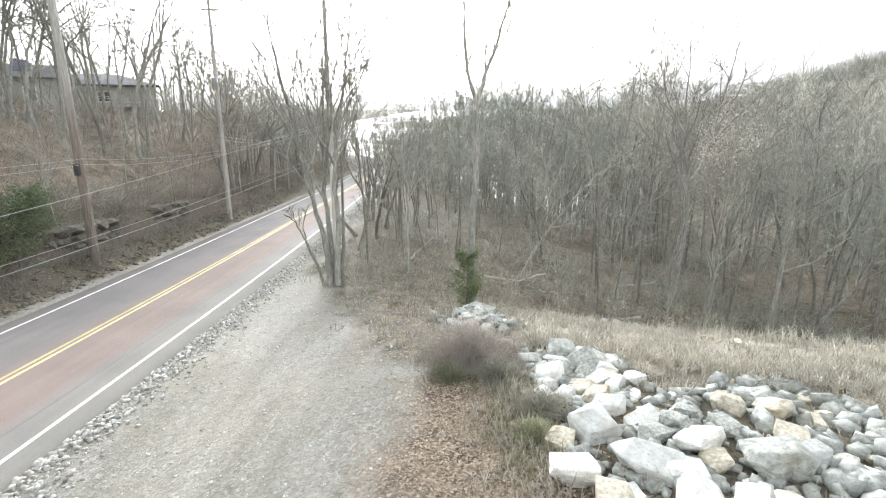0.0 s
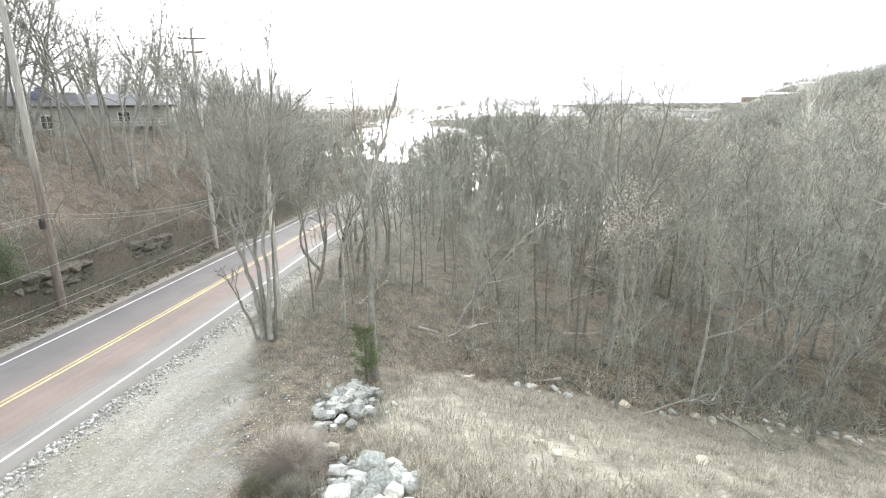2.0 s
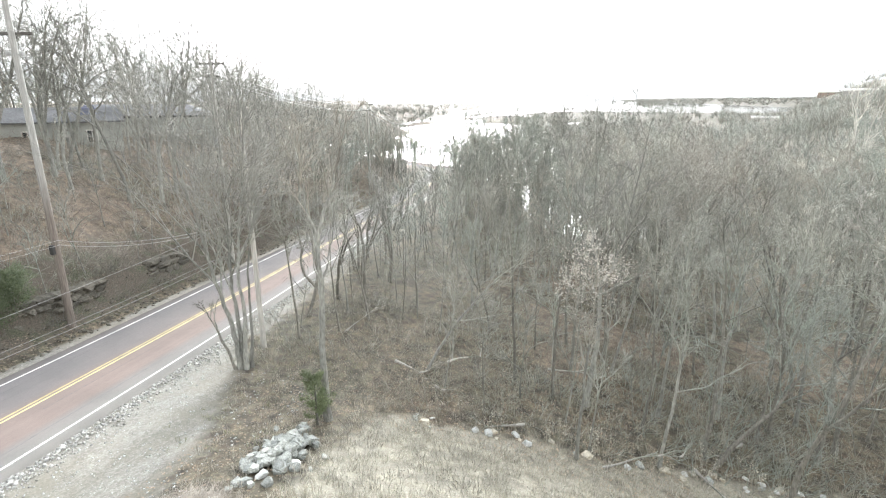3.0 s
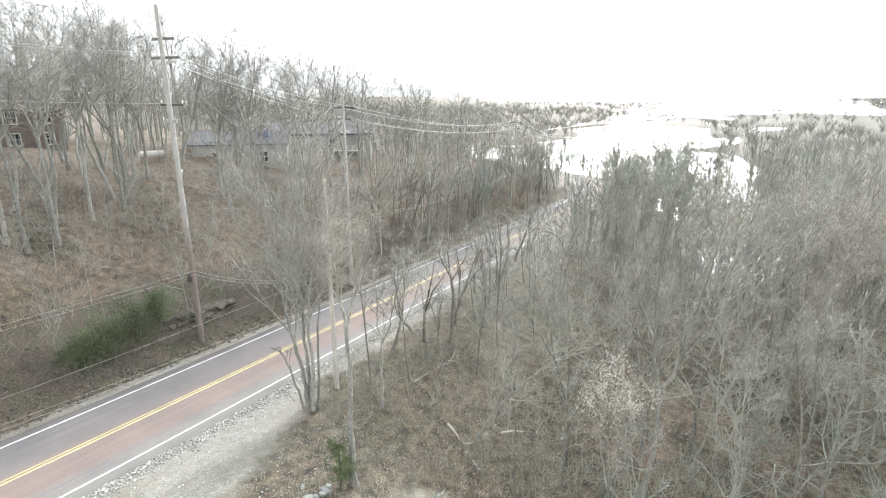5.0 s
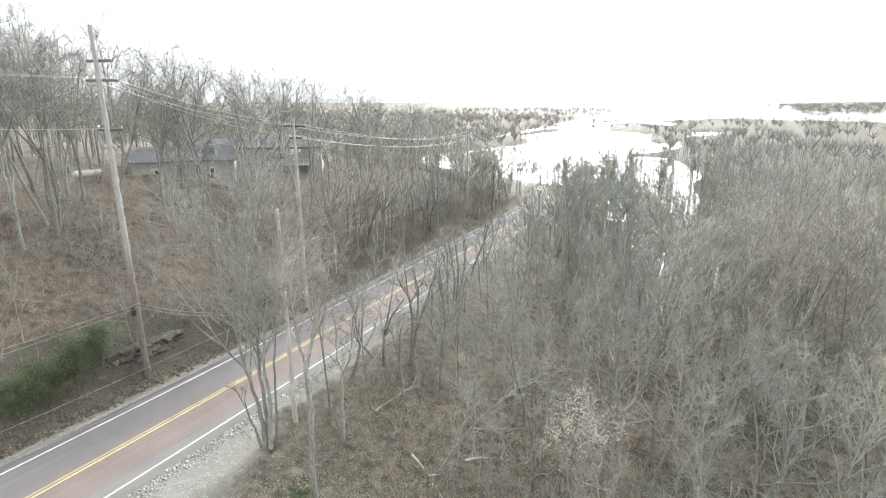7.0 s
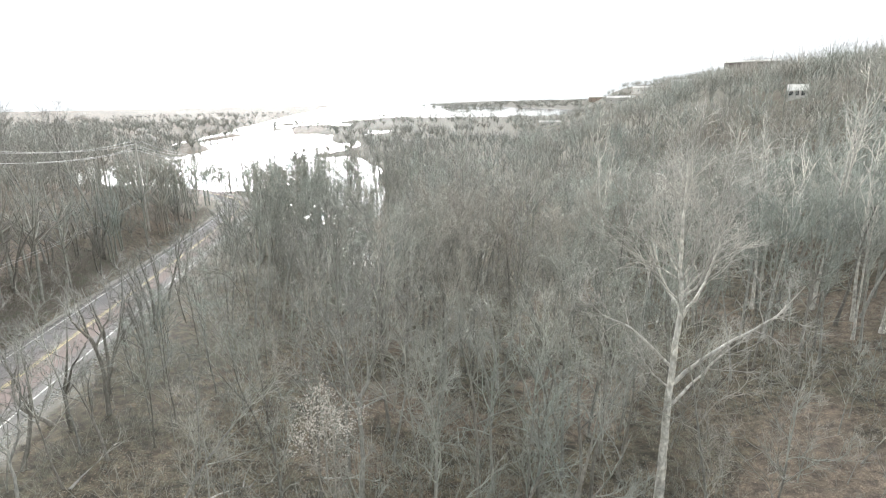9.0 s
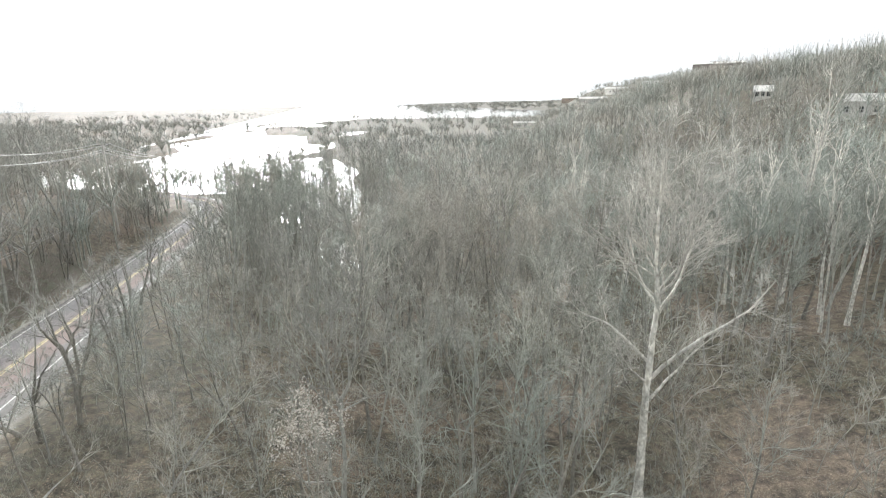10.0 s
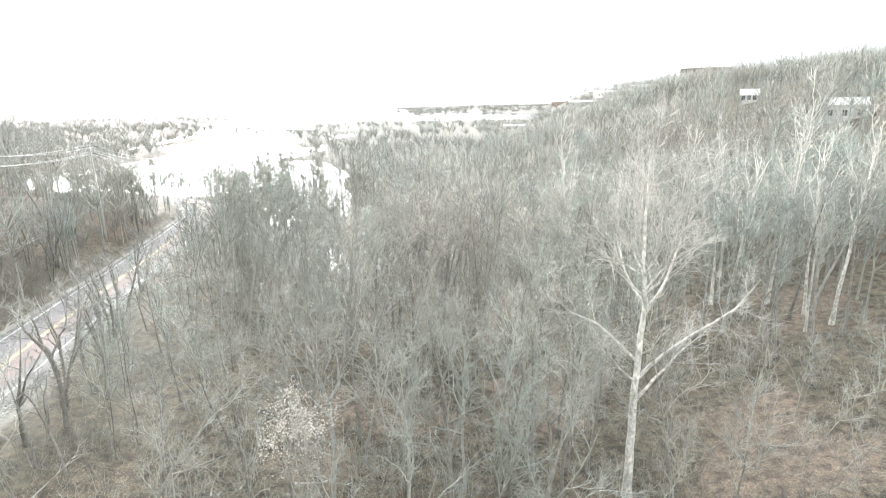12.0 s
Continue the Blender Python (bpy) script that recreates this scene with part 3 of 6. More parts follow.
def build_rocks():
    rng = random.Random(5)
    done = []

    def scatter(n, test, smin, smax, gap, **kw):
        made = tries = 0
        while made < n and tries < n * 60:
            tries += 1
            x, y, w = test(rng)
            s = rng.uniform(smin, smax) * w
            if any((x - a) ** 2 + (y - b) ** 2 < (gap * (s + r)) ** 2 for a, b, r in done):
                continue
            done.append((x, y, s))
            opt = dict(kw)
            stock = opt.pop("shapes", None)
            put_rock("boulder", x, y, s, rng, me=rng.choice(stock) if stock else None, **opt)
            made += 1

    # heap by the lot: big blocks towards the lot, small flat stones further along, a grassy notch between
    def heap(r):
        while True:
            x, y = r.uniform(0.9, 10.6), r.uniform(4.2, 13.6)
            lo = 2.25 - 0.37 * max(0, y - 11) + 0.35 * math.sin(2.1 * y)
            if x > lo and y > 4.6 + 0.8 * math.sin(1.7 * x) and y < 13.4 - 0.52 * (x - 1.5) - 0.7 * max(0, x - 8) + 0.35 * math.sin(1.9 * x) and (x - 5.1) ** 2 + (y - 11.2) ** 2 > 0.9:
                return x, y, (1.0 if y < 9.6 else 0.88) if x < 5.6 else 0.62

    for x, y, s, stock in ((3.2, 7.5, 0.98, WHITE_ROCKS), (2.65, 8.75, 1.02, WHITE_ROCKS), (2.0, 7.45, 0.82, WHITE_ROCKS), (4.35, 8.2, 1.0, WHITE_ROCKS), (5.3, 7.6, 0.95, GREY_ROCKS), (3.7, 6.7, 0.85, WHITE_ROCKS),
                           (4.4, 6.6, 0.8, WHITE_ROCKS), (2.4, 6.8, 0.78, TAN_ROCKS), (3.05, 9.9, 0.62, TAN_ROCKS), (6.35, 9.4, 0.78, TAN_ROCKS), (6.0, 8.2, 0.72, TAN_ROCKS), (2.95, 12.5, 0.85, GREY_ROCKS),
                           (2.35, 11.1, 0.7, WHITE_ROCKS), (3.3, 10.7, 0.58, WHITE_ROCKS), (4.15, 10.8, 0.52, WHITE_ROCKS)):
        s *= 0.9
        done.append((x, y, s))
        put_rock("boulder", x + 0.1, y, s, rng, lift=0.05, me=rng.choice(stock))
    scatter(14, lambda r: (r.uniform(2.3, 6.2), r.uniform(4.6, 9.6), 1.0), 0.48, 0.72, 0.36, lift=0.04)
    scatter(58, heap, 0.32, 0.66, 0.38)
    scatter(7, lambda r: (r.uniform(4, 15), r.uniform(10.5, 16), 1.0), 0.3, 0.5, 0.8, sink=0.35, shapes=TAN_ROCKS)
    scatter(10, lambda r: (r.uniform(2.0, 3.8), r.uniform(9.8, 12.6), 1.0), 0.42, 0.72, 0.36)
    scatter(7, lambda r: (1.5 + r.gauss(0, 0.45), r.uniform(13.0, 16.6), 1.0), 0.35, 0.62, 0.36)
    for _ in range(120):
        a, q = rng.uniform(0, 6.283), abs(rng.gauss(0, 0.72))
        x, y, s = 1.1 + 1.05 * q * math.cos(a), 17.5 + 1.9 * q * math.sin(a), rng.uniform(0.22, 0.46)
        put_rock("boulder", x, y, s, rng, lift=0.55 * math.exp(-q * q / 0.7) * rng.uniform(0.5, 1.0), label="pale grey-green limestone rock in a small pile", group="small rock pile", me=rng.choice(PILE))

    def rim(r):
        u = r.random()
        return 4.5 + 25 * u + r.gauss(0, 0.5), 23.7 + 4.0 * u + r.gauss(0, 0.35), 1.0

    scatter(44, rim, 0.2, 0.55, 0.42, sink=0.34, label="weathered limestone block along the grass edge", group="stones along the grass edge", shapes=TAN_ROCKS[:3] + WHITE_ROCKS[:3] + GREY_ROCKS[:1])

    # smaller rubble between the boulders, joined
    spots = []
    for _ in range(900):
        x, y, w = heap(rng)
        spots.append((x, y, rng.uniform(0.12, 0.36) if x < 6 else rng.uniform(0.14, 0.48)))
    joined_stones("rubble", "small broken limestone rubble between the boulders", spots, rock_grey, rng, CHIPS)


def joined_stones(name, label, spots, material, rng, shapes):
    arrs = []
    for me in shapes:
        v = np.array([tuple(p.co) for p in me.vertices])
        f = np.array([tuple(p.vertices) for p in me.polygons])
        arrs.append((v, f))
    P = np.array(spots)
    Z = ground_z(P[:, 0], P[:, 1])
    vs, fs, base = [], [], 0
    for (x, y, s), z in zip(spots, Z):
        v, f = rng.choice(arrs)
        m = np.array(Euler((rng.uniform(-0.5, 0.5), rng.uniform(-0.5, 0.5), rng.uniform(0, 6.28))).to_matrix())
        vs.append(v @ m.T * s + [x, y, z + 0.12 * s])
        fs.append(f + base)
        base += len(v)
    return tagged(mesh_obj(name, np.concatenate(vs), np.concatenate(fs), material), label, "stones", kind="stuff")


def pebble(seed):
    rng = random.Random(seed)
    bm = bmesh.new()
    bmesh.ops.create_icosphere(bm, subdivisions=1, radius=0.5)
    for v in bm.verts:
        v.co = Vector((v.co.x * 1.2, v.co.y, v.co.z * 0.6)) * rng.uniform(0.75, 1.2)
    me = bpy.data.meshes.new("pebble")
    bm.to_mesh(me)
    bm.free()
    return me


PEBBLES = [pebble(i) for i in range(8)]


def build_gravel():
    rng = random.Random(15)
    spots = []
    for _ in range(6000):
        y = 4 + 60 * rng.random() ** 1.3
        e = 0.1 + abs(rng.gauss(0, 0.6))
        if e < 1.9:
            spots.append((float(road_x(y)) + HALF + e, y, (0.03 + 0.13 * rng.random() ** 2.2) * (1.25 - 0.3 * e)))
    joined_stones("roadside_stones", "loose broken stones along the road shoulder", spots, shoulder_stone, rng, CHIPS)
    spots = []
    for _ in range(2600):
        y, x = rng.uniform(4, 26), rng.uniform(-9, -0.5)
        spots.append((x, y, 0.022 + 0.09 * rng.random() ** 5))
    joined_stones("lot_stones", "scattered pale stones on the gravel lot", spots, rock_white, rng, PEBBLES)
    spots = []
    for _ in range(2300):
        y = rng.uniform(4, 64)
        spots.append((float(road_x(y)) - HALF - 0.5 - abs(rng.gauss(0, 1.9)), y, 0.05 + 0.28 * rng.random() ** 3))
    joined_stones("bank_stones", "fallen stones at the foot of the bank", spots, ledge_m, rng, PEBBLES)


def build_ledge():
    rng = random.Random(8)
    ledge = tagged(new("rock_ledge"), "dark weathered limestone ledge in the road cutting", "rock ledge", kind="structure")
    shapes = [rock_mesh(400 + i, ledge_m) for i in range(5)]
    for y0, y1, n in ((26.4, 33.2, 36), (38.0, 43.0, 21)):
        for k in range(n):
            y = y0 + (y1 - y0) * k / n + rng.uniform(-0.2, 0.2)
            row = k % 3
            x = float(road_x(y)) - HALF - 3.3 - 0.12 * row + rng.uniform(-0.16, 0.16)
            ob = new("block", rng.choice(shapes))
            ob.parent = ledge
            ob.matrix_basis = Matrix.LocRotScale((x, y, float(road_z(y)) + 1.25 + 0.42 * row + rng.uniform(-0.08, 0.1)), Euler((rng.uniform(-0.06, 0.06), rng.uniform(-0.06, 0.06), 1.57 + rng.uniform(-0.15, 0.15))),
                                                 (rng.uniform(0.65, 1.3), rng.uniform(0.9, 1.4), rng.uniform(0.75, 1.15)))


def build_leaf_litter():
    rng = random.Random(31)
    vs, fs = [], []
    spots = [(rng.gauss(0.3, 0.85), 4.2 + 8.0 * rng.random() ** 1.3) for _ in range(8500)] + [(rng.uniform(-3, 18), rng.uniform(22, 36)) for _ in range(4500)] + [(rng.uniform(14, 66), rng.uniform(24.5, 48)) for _ in range(6000)] + [(rng.uniform(-30, -18.5), rng.uniform(8, 45)) for _ in range(6500)] + [(rng.uniform(-23, -18.2), rng.uniform(6, 40)) for _ in range(3500)] + [(rng.uniform(-3, 2), rng.uniform(13, 26)) for _ in range(700)]
    P = np.array(spots)
    for (x, y), z in zip(spots, ground_z(P[:, 0], P[:, 1])):
        a, s, t = rng.uniform(0, 6.28), rng.uniform(0.016, 0.042) * (1.0 if y < 13 and x > -4 else 1.9), rng.uniform(0.0, 0.03)
        c, sn = math.cos(a) * s, math.sin(a) * s
        k = len(vs)
        vs += [(x - c, y - sn, z + 0.01 + t), (x + 0.6 * sn, y - 0.6 * c, z + 0.03), (x + c, y + sn, z + 0.012 + t), (x - 0.6 * sn, y + 0.6 * c, z + 0.035)]
        fs.append((k, k + 1, k + 2, k + 3))
    tagged(mesh_obj("fallen_leaves", np.array(vs), np.array(fs), litter_leaf), "scattered brown fallen leaves on the ground", "leaves", kind="stuff")


build_rocks()
build_gravel()
build_ledge()
build_leaf_litter()


# ---- utility poles and wires ----
def insulator(thing, at, h=0.22):
    bm = bmesh.new()
    x, y, z = at
    rod(bm, (x, y, z), (x, y, z + h * 0.45), 0.03, 0.03, 6)
    rod(bm, (x, y, z + h * 0.4), (x, y, z + h * 0.7), 0.075, 0.05, 8)
    rod(bm, (x, y, z + h * 0.68), (x, y, z + h), 0.055, 0.03, 8)
    part("insulator", bm, porcelain, thing, "grey glazed insulator")


def utility_pole(at, height, r, arms, label, turn=0.0, dark_below=0.0, lean=0.0, boxes=()):
    """arms: (height, half length, insulators a side); boxes: (height, kind)."""
    p = empty("utility_pole", at, label, "utility pole", "poles along the road", turn)
    p.rotation_euler[0] = radians(lean)
    bm = bmesh.new()
    taper = lambda z: r * (1 - 0.42 * z / height)
    rod(bm, (0, 0, -1.0), (0, 0, height), taper(-1.0), taper(height), 12)
    part("shaft", bm, two_tone_pole if dark_below else wood_pole, p, "weathered wooden shaft, dark below" if dark_below else "weathered grey wooden shaft")
    for h, half, k in arms:
        bm = bmesh.new()
        box(bm, -half, half, r * 0.7, r * 0.7 + 0.14, h - 0.085, h + 0.085, 0.014)
        arm = part("crossarm", bm, arm_wood, p, "dark wooden crossarm")
        for s in (-1, 1):
            b2 = bmesh.new()
            rod(b2, (s * half * 0.55, r * 0.7 + 0.05, h - 0.06), (0, r * 0.5, h - 0.65), 0.018, 0.018, 5)
            part("brace", b2, metal_m, p)
            for j in range(k):
                insulator(p, (s * half * (0.95 - 0.42 * j), r * 0.7 + 0.06, h + 0.085))
    for h, kind in boxes:
        bm = bmesh.new()
        if kind == "can":
            rod(bm, (0.0, -r - 0.24, h - 0.45), (0.0, -r - 0.24, h + 0.45), 0.24, 0.24, 14)
            rod(bm, (0.0, -r - 0.24, h + 0.45), (0.0, -r - 0.24, h + 0.52), 0.24, 0.12, 14)
            part("transformer", bm, metal_m, p, "grey cylindrical transformer")
        elif kind == "box":
            box(bm, -0.12, 0.12, -r - 0.2, -r + 0.03, h - 0.3, h + 0.3, 0.02)
            part("terminal_box", bm, dark_metal, p, "dark terminal box")
        else:
            rod(bm, (-0.5, 0, h), (0.5, 0, h), 0.04, 0.04, 6)
            box(bm, -0.5, -0.3, -0.12, 0.12, h - 0.1, h + 0.14, 0.02)
            box(bm, 0.3, 0.5, -0.12, 0.12, h - 0.1, h + 0.14, 0.02)
            part("cutout", bm, porcelain, p, "pale fuse cutouts on a bracket")
    return p


def wire(a, b, sag, r=0.010, label="thin overhead wire between poles", n=22):
    a, b = Vector(a), Vector(b)
    cu = bpy.data.curves.new("overhead_wire", "CURVE")
    cu.dimensions, cu.bevel_depth, cu.bevel_resolution, cu.use_fill_caps = "3D", r, 1, True
    sp = cu.splines.new("POLY")
    sp.points.add(n)
    for i in range(n + 1):
        t = i / n
        p = a.lerp(b, t)
        sp.points[i].co = (p.x, p.y, p.z - 4 * sag * t * (1 - t), 1)
    tmp = bpy.data.objects.new("tmp", cu)
    scene.collection.objects.link(tmp)
    me = bpy.data.meshes.new_from_object(tmp.evaluated_get(bpy.context.evaluated_depsgraph_get()))
    bpy.data.objects.remove(tmp)
    me.name = "overhead_wire"
    me.materials.clear()
    me.materials.append(wire_m)
    return tagged(new("overhead_wire", me), label, "wire", "overhead wires")


PA, PB, PE = (-19.35, 28.85), (-19.1, 47.45), (-24.5, 109.0)
PZ = (-20.6, -14.0)
ZA, ZB, ZE, ZZ = gz(*PA), gz(*PB), gz(*PE), gz(*PZ)
utility_pole((*PA, ZA), 23.9 - ZA, 0.24, [(21.8 - ZA, 0.95, 1), (20.6 - ZA, 1.25, 2), (17.5 - ZA, 1.0, 1)],
                        "tall weathered wooden utility pole with three crossarms", 8, 8.5, boxes=[(16.4 - ZA, "cut"), (4.9 - ZA, "box")])
utility_pole((*PB, ZB), 17.7 - ZB, 0.21, [(16.9 - ZB, 1.2, 1), (15.8 - ZB, 0.7, 1)], "grey wooden utility pole with crossarm and transformer", 6, boxes=[(10.0 - ZB, "can"), (14.6 - ZB, "cut")])
utility_pole((*PE, ZE), 13.0 - ZE, 0.2, [(12.5 - ZE, 1.2, 1), (11.4 - ZE, 0.7, 1)], "distant wooden utility pole beside the bending road", 14)
utility_pole((*PZ, ZZ), 22.4, 0.22, [(21.4, 1.2, 2)], "wooden utility pole beside the road", 4)
PD = (-5.9, 28.85)
utility_pole((*PD, gz(*PD)), 13.3 - gz(*PD), 0.17, [], "slim bare wooden service pole among roadside trees", 0)

for dx in (-1.15, -0.6, 0.6, 1.15):
    low = 0.0 if abs(dx) > 1 else 1.1
    wire((PA[0] + dx * 1.05, PA[1], 20.75), (PB[0] + dx, PB[1], 17.05 - low), 0.5)
    wire((PB[0] + dx, PB[1], 17.05 - low), (PE[0] + dx, PE[1], 12.7 - low), 1.3, 0.024)
    wire((PE[0] + dx, PE[1], 12.7 - low), (-29 + dx, 170, 5.5 - low), 1.3, 0.03)
    wire((PZ[0] + dx, PZ[1], ZZ + 21.6), (PA[0] + dx * 1.05, PA[1], 20.75), 0.9, 0.006)
wire((PA[0], PA[1], 17.6), (-44, -2, 21.0), 0.8)
wire((PA[0] + 0.9, PA[1], 17.6), (-43, -2, 21.0), 0.8)
for k, zz in enumerate((5.45, 5.15)):
    wire((PZ[0] + 0.3, PZ[1], ZZ + 5.6 - k * 0.4), (PA[0] + 0.28, PA[1], zz), 0.5, 0.006)
    wire((PA[0] + 0.28, PA[1], zz), (PD[0], PD[1], 7.3 - 0.12 * k), 0.6, 0.008)
    wire((PB[0] + 0.25, PB[1], 5.6 - 0.3 * k), (PE[0] + 0.25, PE[1], ZE + 6.5 - k * 0.25), 0.9, 0.011)
wire((PA[0], PA[1] + 0.2, 20.0), (PD[0], PD[1], 12.9), 0.4)
wire((PA[0], PA[1] + 0.2, 16.4), (PD[0], PD[1], 10.6), 0.4)
wire((PB[0], PB[1], 6.6), (PD[0], PD[1], 8.2), 0.3, 0.008)
wire((PZ[0] + 0.3, PZ[1], 4.9), (PD[0], PD[1], 7.5), 1.2, 0.008)
for k, zz in enumerate((5.9, 5.7)):
    wire((PZ[0] + 0.3, PZ[1], 4.6 - 0.35 * k), (PD[0], PD[1], zz), 1.3, 0.007)


# ---- buildings ----
def window(parent, x, y, z, w, h, axis_="y", sgn=-1):
    """A window whose face looks along sgn * axis; frame proud of the wall."""
    def bx(bm, a0, a1, d0, d1, z0, z1):
        lo, hi = sorted((sgn * d0, sgn * d1))
        if axis_ == "y":
            box(bm, x + a0, x + a1, y + lo, y + hi, z + z0, z + z1)
        else:
            box(bm, x + lo, x + hi, y + a0, y + a1, z + z0, z + z1)
    bm = bmesh.new()
    t = 0.12
    for a0, a1, z0, z1 in ((-w / 2 - t, w / 2 + t, h, h + t), (-w / 2 - t, w / 2 + t, -t, 0), (-w / 2 - t, -w / 2, 0, h), (w / 2, w / 2 + t, 0, h), (-0.04, 0.04, 0, h), (-w / 2, w / 2, h / 2 - 0.03, h / 2 + 0.03)):
        bx(bm, a0, a1, -0.02, 0.06, z0, z1)
    win = part("window", bm, trim_white, parent, "white-framed sash window")
    bm = bmesh.new()
    bx(bm, -w / 2, w / 2, -0.02, 0.02, 0, h)
    part("pane", bm, glass_m, win, "dark glass")
    return win


def flat_roof_hall():
    z0 = gz(-52, 79) - 1.0
    b = empty("hillside_building", (-53, 79.5, z0), "long pale-sided building with a low grey roof and a balcony", "building", turn=34)
    H = 11.5 - z0
    bm = bmesh.new()
    box(bm, -11, 11, 0, 14, -1.5, H - 0.5)
    part("wall", bm, siding_m, b, "pale grey-green siding")
    bm = bmesh.new()
    box(bm, -11.6, 11.6, -0.7, 14.6, H - 0.5, H - 0.3, 0.05)
    rf = [bm.verts.new(c) for c in ((-11.6, -0.7, H - 0.29), (11.6, -0.7, H - 0.29), (11.6, 14.6, H - 0.29), (-11.6, 14.6, H - 0.29), (-7, 7, H + 1.5), (7, 7, H + 1.5))]
    for q in ((0, 1, 5, 4), (2, 3, 4, 5), (1, 2, 5), (3, 0, 4)):
        bm.faces.new([rf[k] for k in q])
    part("roof", bm, roof_m, b, "low hipped grey roof with overhang")
    bm = bmesh.new()
    box(bm, -11.62, 11.62, -0.74, -0.7, H - 0.55, H - 0.24)
    part("fascia", bm, dark_metal, b, "dark roof edge")
    for x in (-8.5, 4.2):
        window(b, x, 0, H - 2.6, 1.5, 1.3)
    bm = bmesh.new()
    box(bm, 1, 10, -2.0, 0, H - 3.4, H - 3.2)
    balcony = part("balcony", bm, concrete_m, b, "pale balcony slab")
    for i in range(10):
        bm = bmesh.new()
        box(bm, 1 + i * 0.98, 1.08 + i * 0.98, -1.98, -1.9, H - 3.2, H - 2.25)
        part("post", bm, trim_white, balcony)
    for zz in (H - 2.3, H - 2.75):
        bm = bmesh.new()
        box(bm, 1, 10, -1.97, -1.91, zz, zz + 0.07)
        part("rail", bm, trim_white, balcony)


def gable_house(at, turn, w, d, h, wallm, label, wins=3, floors=2, roof_h=2.6, roofm=None):
    b = empty("house", at, label, "house", turn=turn)
    bm = bmesh.new()
    box(bm, -w / 2, w / 2, 0, d, -1.5, h)
    part("wall", bm, wallm, b)
    bm = bmesh.new()
    ov = 0.45
    for s in (0, 1):
        ya, yb = (-ov, d / 2) if s == 0 else (d + ov, d / 2)
        za = h - ov * roof_h / (d / 2)
        vs = [bm.verts.new(c) for c in ((-w / 2 - ov, ya, za), (w / 2 + ov, ya, za), (w / 2 + ov, yb, h + roof_h), (-w / 2 - ov, yb, h + roof_h))]
        vt = [bm.verts.new((v.co.x, v.co.y, v.co.z + 0.18)) for v in vs]
        for q in ((0, 1, 2, 3), (7, 6, 5, 4), (0, 4, 5, 1), (1, 5, 6, 2), (2, 6, 7, 3), (3, 7, 4, 0)):
            bm.faces.new([(vs + vt)[k] for k in q])
    part("roof", bm, roofm or shingle_m, b, "pale grey roof" if roofm else "dark shingle roof")
    for s in (-1, 1):
        bm = bmesh.new()
        x0, x1 = s * w / 2, s * (w / 2 - 0.2)
        f = [bm.verts.new((x, y, z)) for x in (x0, x1) for y, z in ((0, h), (d, h), (d / 2, h + roof_h))]
        for q in ((0, 1, 2), (5, 4, 3), (0, 3, 4, 1), (1, 4, 5, 2), (2, 5, 3, 0)):
            bm.faces.new([f[k] for k in q])
        part("gable", bm, wallm, b)
    bm = bmesh.new()
    box(bm, w * 0.22, w * 0.22 + 0.7, d * 0.55, d * 0.55 + 0.7, h, h + roof_h + 0.8)
    part("chimney", bm, brown_brick, b)
    for fl in range(floors):
        for i in range(wins):
            window(b, -w / 2 + w * (i + 0.5) / wins, 0, 0.9 + fl * 2.7, 1.0, 1.4)
        for yy in (d * 0.3, d * 0.7):
            window(b, w / 2, yy, 0.9 + fl * 2.7, 1.0, 1.4, "x", 1)
    return b


def roof_unit(at, turn):
    u = empty("roof_unit", at, "blue tarpaulin-covered unit on the house roof", "roof unit", turn=turn)
    bm = bmesh.new()
    box(bm, -0.9, 0.9, -0.7, 0.7, -0.5, 0.55, 0.12)
    box(bm, -0.4, 0.8, -0.55, 0.55, 0.55, 0.8, 0.12)
    part("cover", bm, blue_m, u, "wrinkled blue tarpaulin")


flat_roof_hall()
gable_house((-47.5, 59.0, 7.8), 42, 13, 11, 3.4, siding_m, "pale grey-green house on the wooded hillside", 2, 1, 1.5, roof_m)
roof_unit((-47.0, 63.2, 12.4), 42)
gable_house((-67, 36, 11.0), 66, 18, 10, 5.4, brown_brick, "brown brick house with white windows on the wooded hill", 5, 2, 2.6)


def storage_tank(at):
    t = empty("storage_tank", at, "white horizontal propane tank among the trees", "tank", turn=70)
    bm = bmesh.new()
    rod(bm, (-1.3, 0, 0.85), (1.3, 0, 0.85), 0.5, 0.5, 16)
    for s in (-1, 1):
        rod(bm, (s * 1.3, 0, 0.85), (s * 1.6, 0, 0.85), 0.5, 0.2, 16)
    part("vessel", bm, trim_white, t)
    for s in (-0.9, 0.9):
        bm = bmesh.new()
        box(bm, s - 0.1, s + 0.1, -0.4, 0.4, -0.3, 0.5)
        part("saddle", bm, concrete_m, t)


storage_tank((-51.3, 48.0, gz(-51.3, 48.0)))

# far hillside buildings over the valley
far_houses = [(142, 118, 50, 9, 7, 3.6, white_wall, "white distant house on the wooded hill"), (153, 163, 42, 5, 5, 2.6, white_wall, "small white distant building among trees"),
              (395, 850, 25, 24, 12, 6, brick_orange, "distant orange brick block beyond the valley"), (290, 430, 33, 34, 10, 3.5, white_wall, "long low distant pale building on the hill"),
              (355, 450, 38, 42, 14, 11, brown_brick, "distant dark flat building on the ridge"), (290, 500, 30, 30, 10, 4, white_wall, "low distant pale building beyond the woods"),
              (262, 500, 28, 26, 9, 4, white_wall, "low distant pale building beyond the woods"), (215, 560, 22, 24, 9, 4, white_wall, "low distant pale building beyond the woods")]
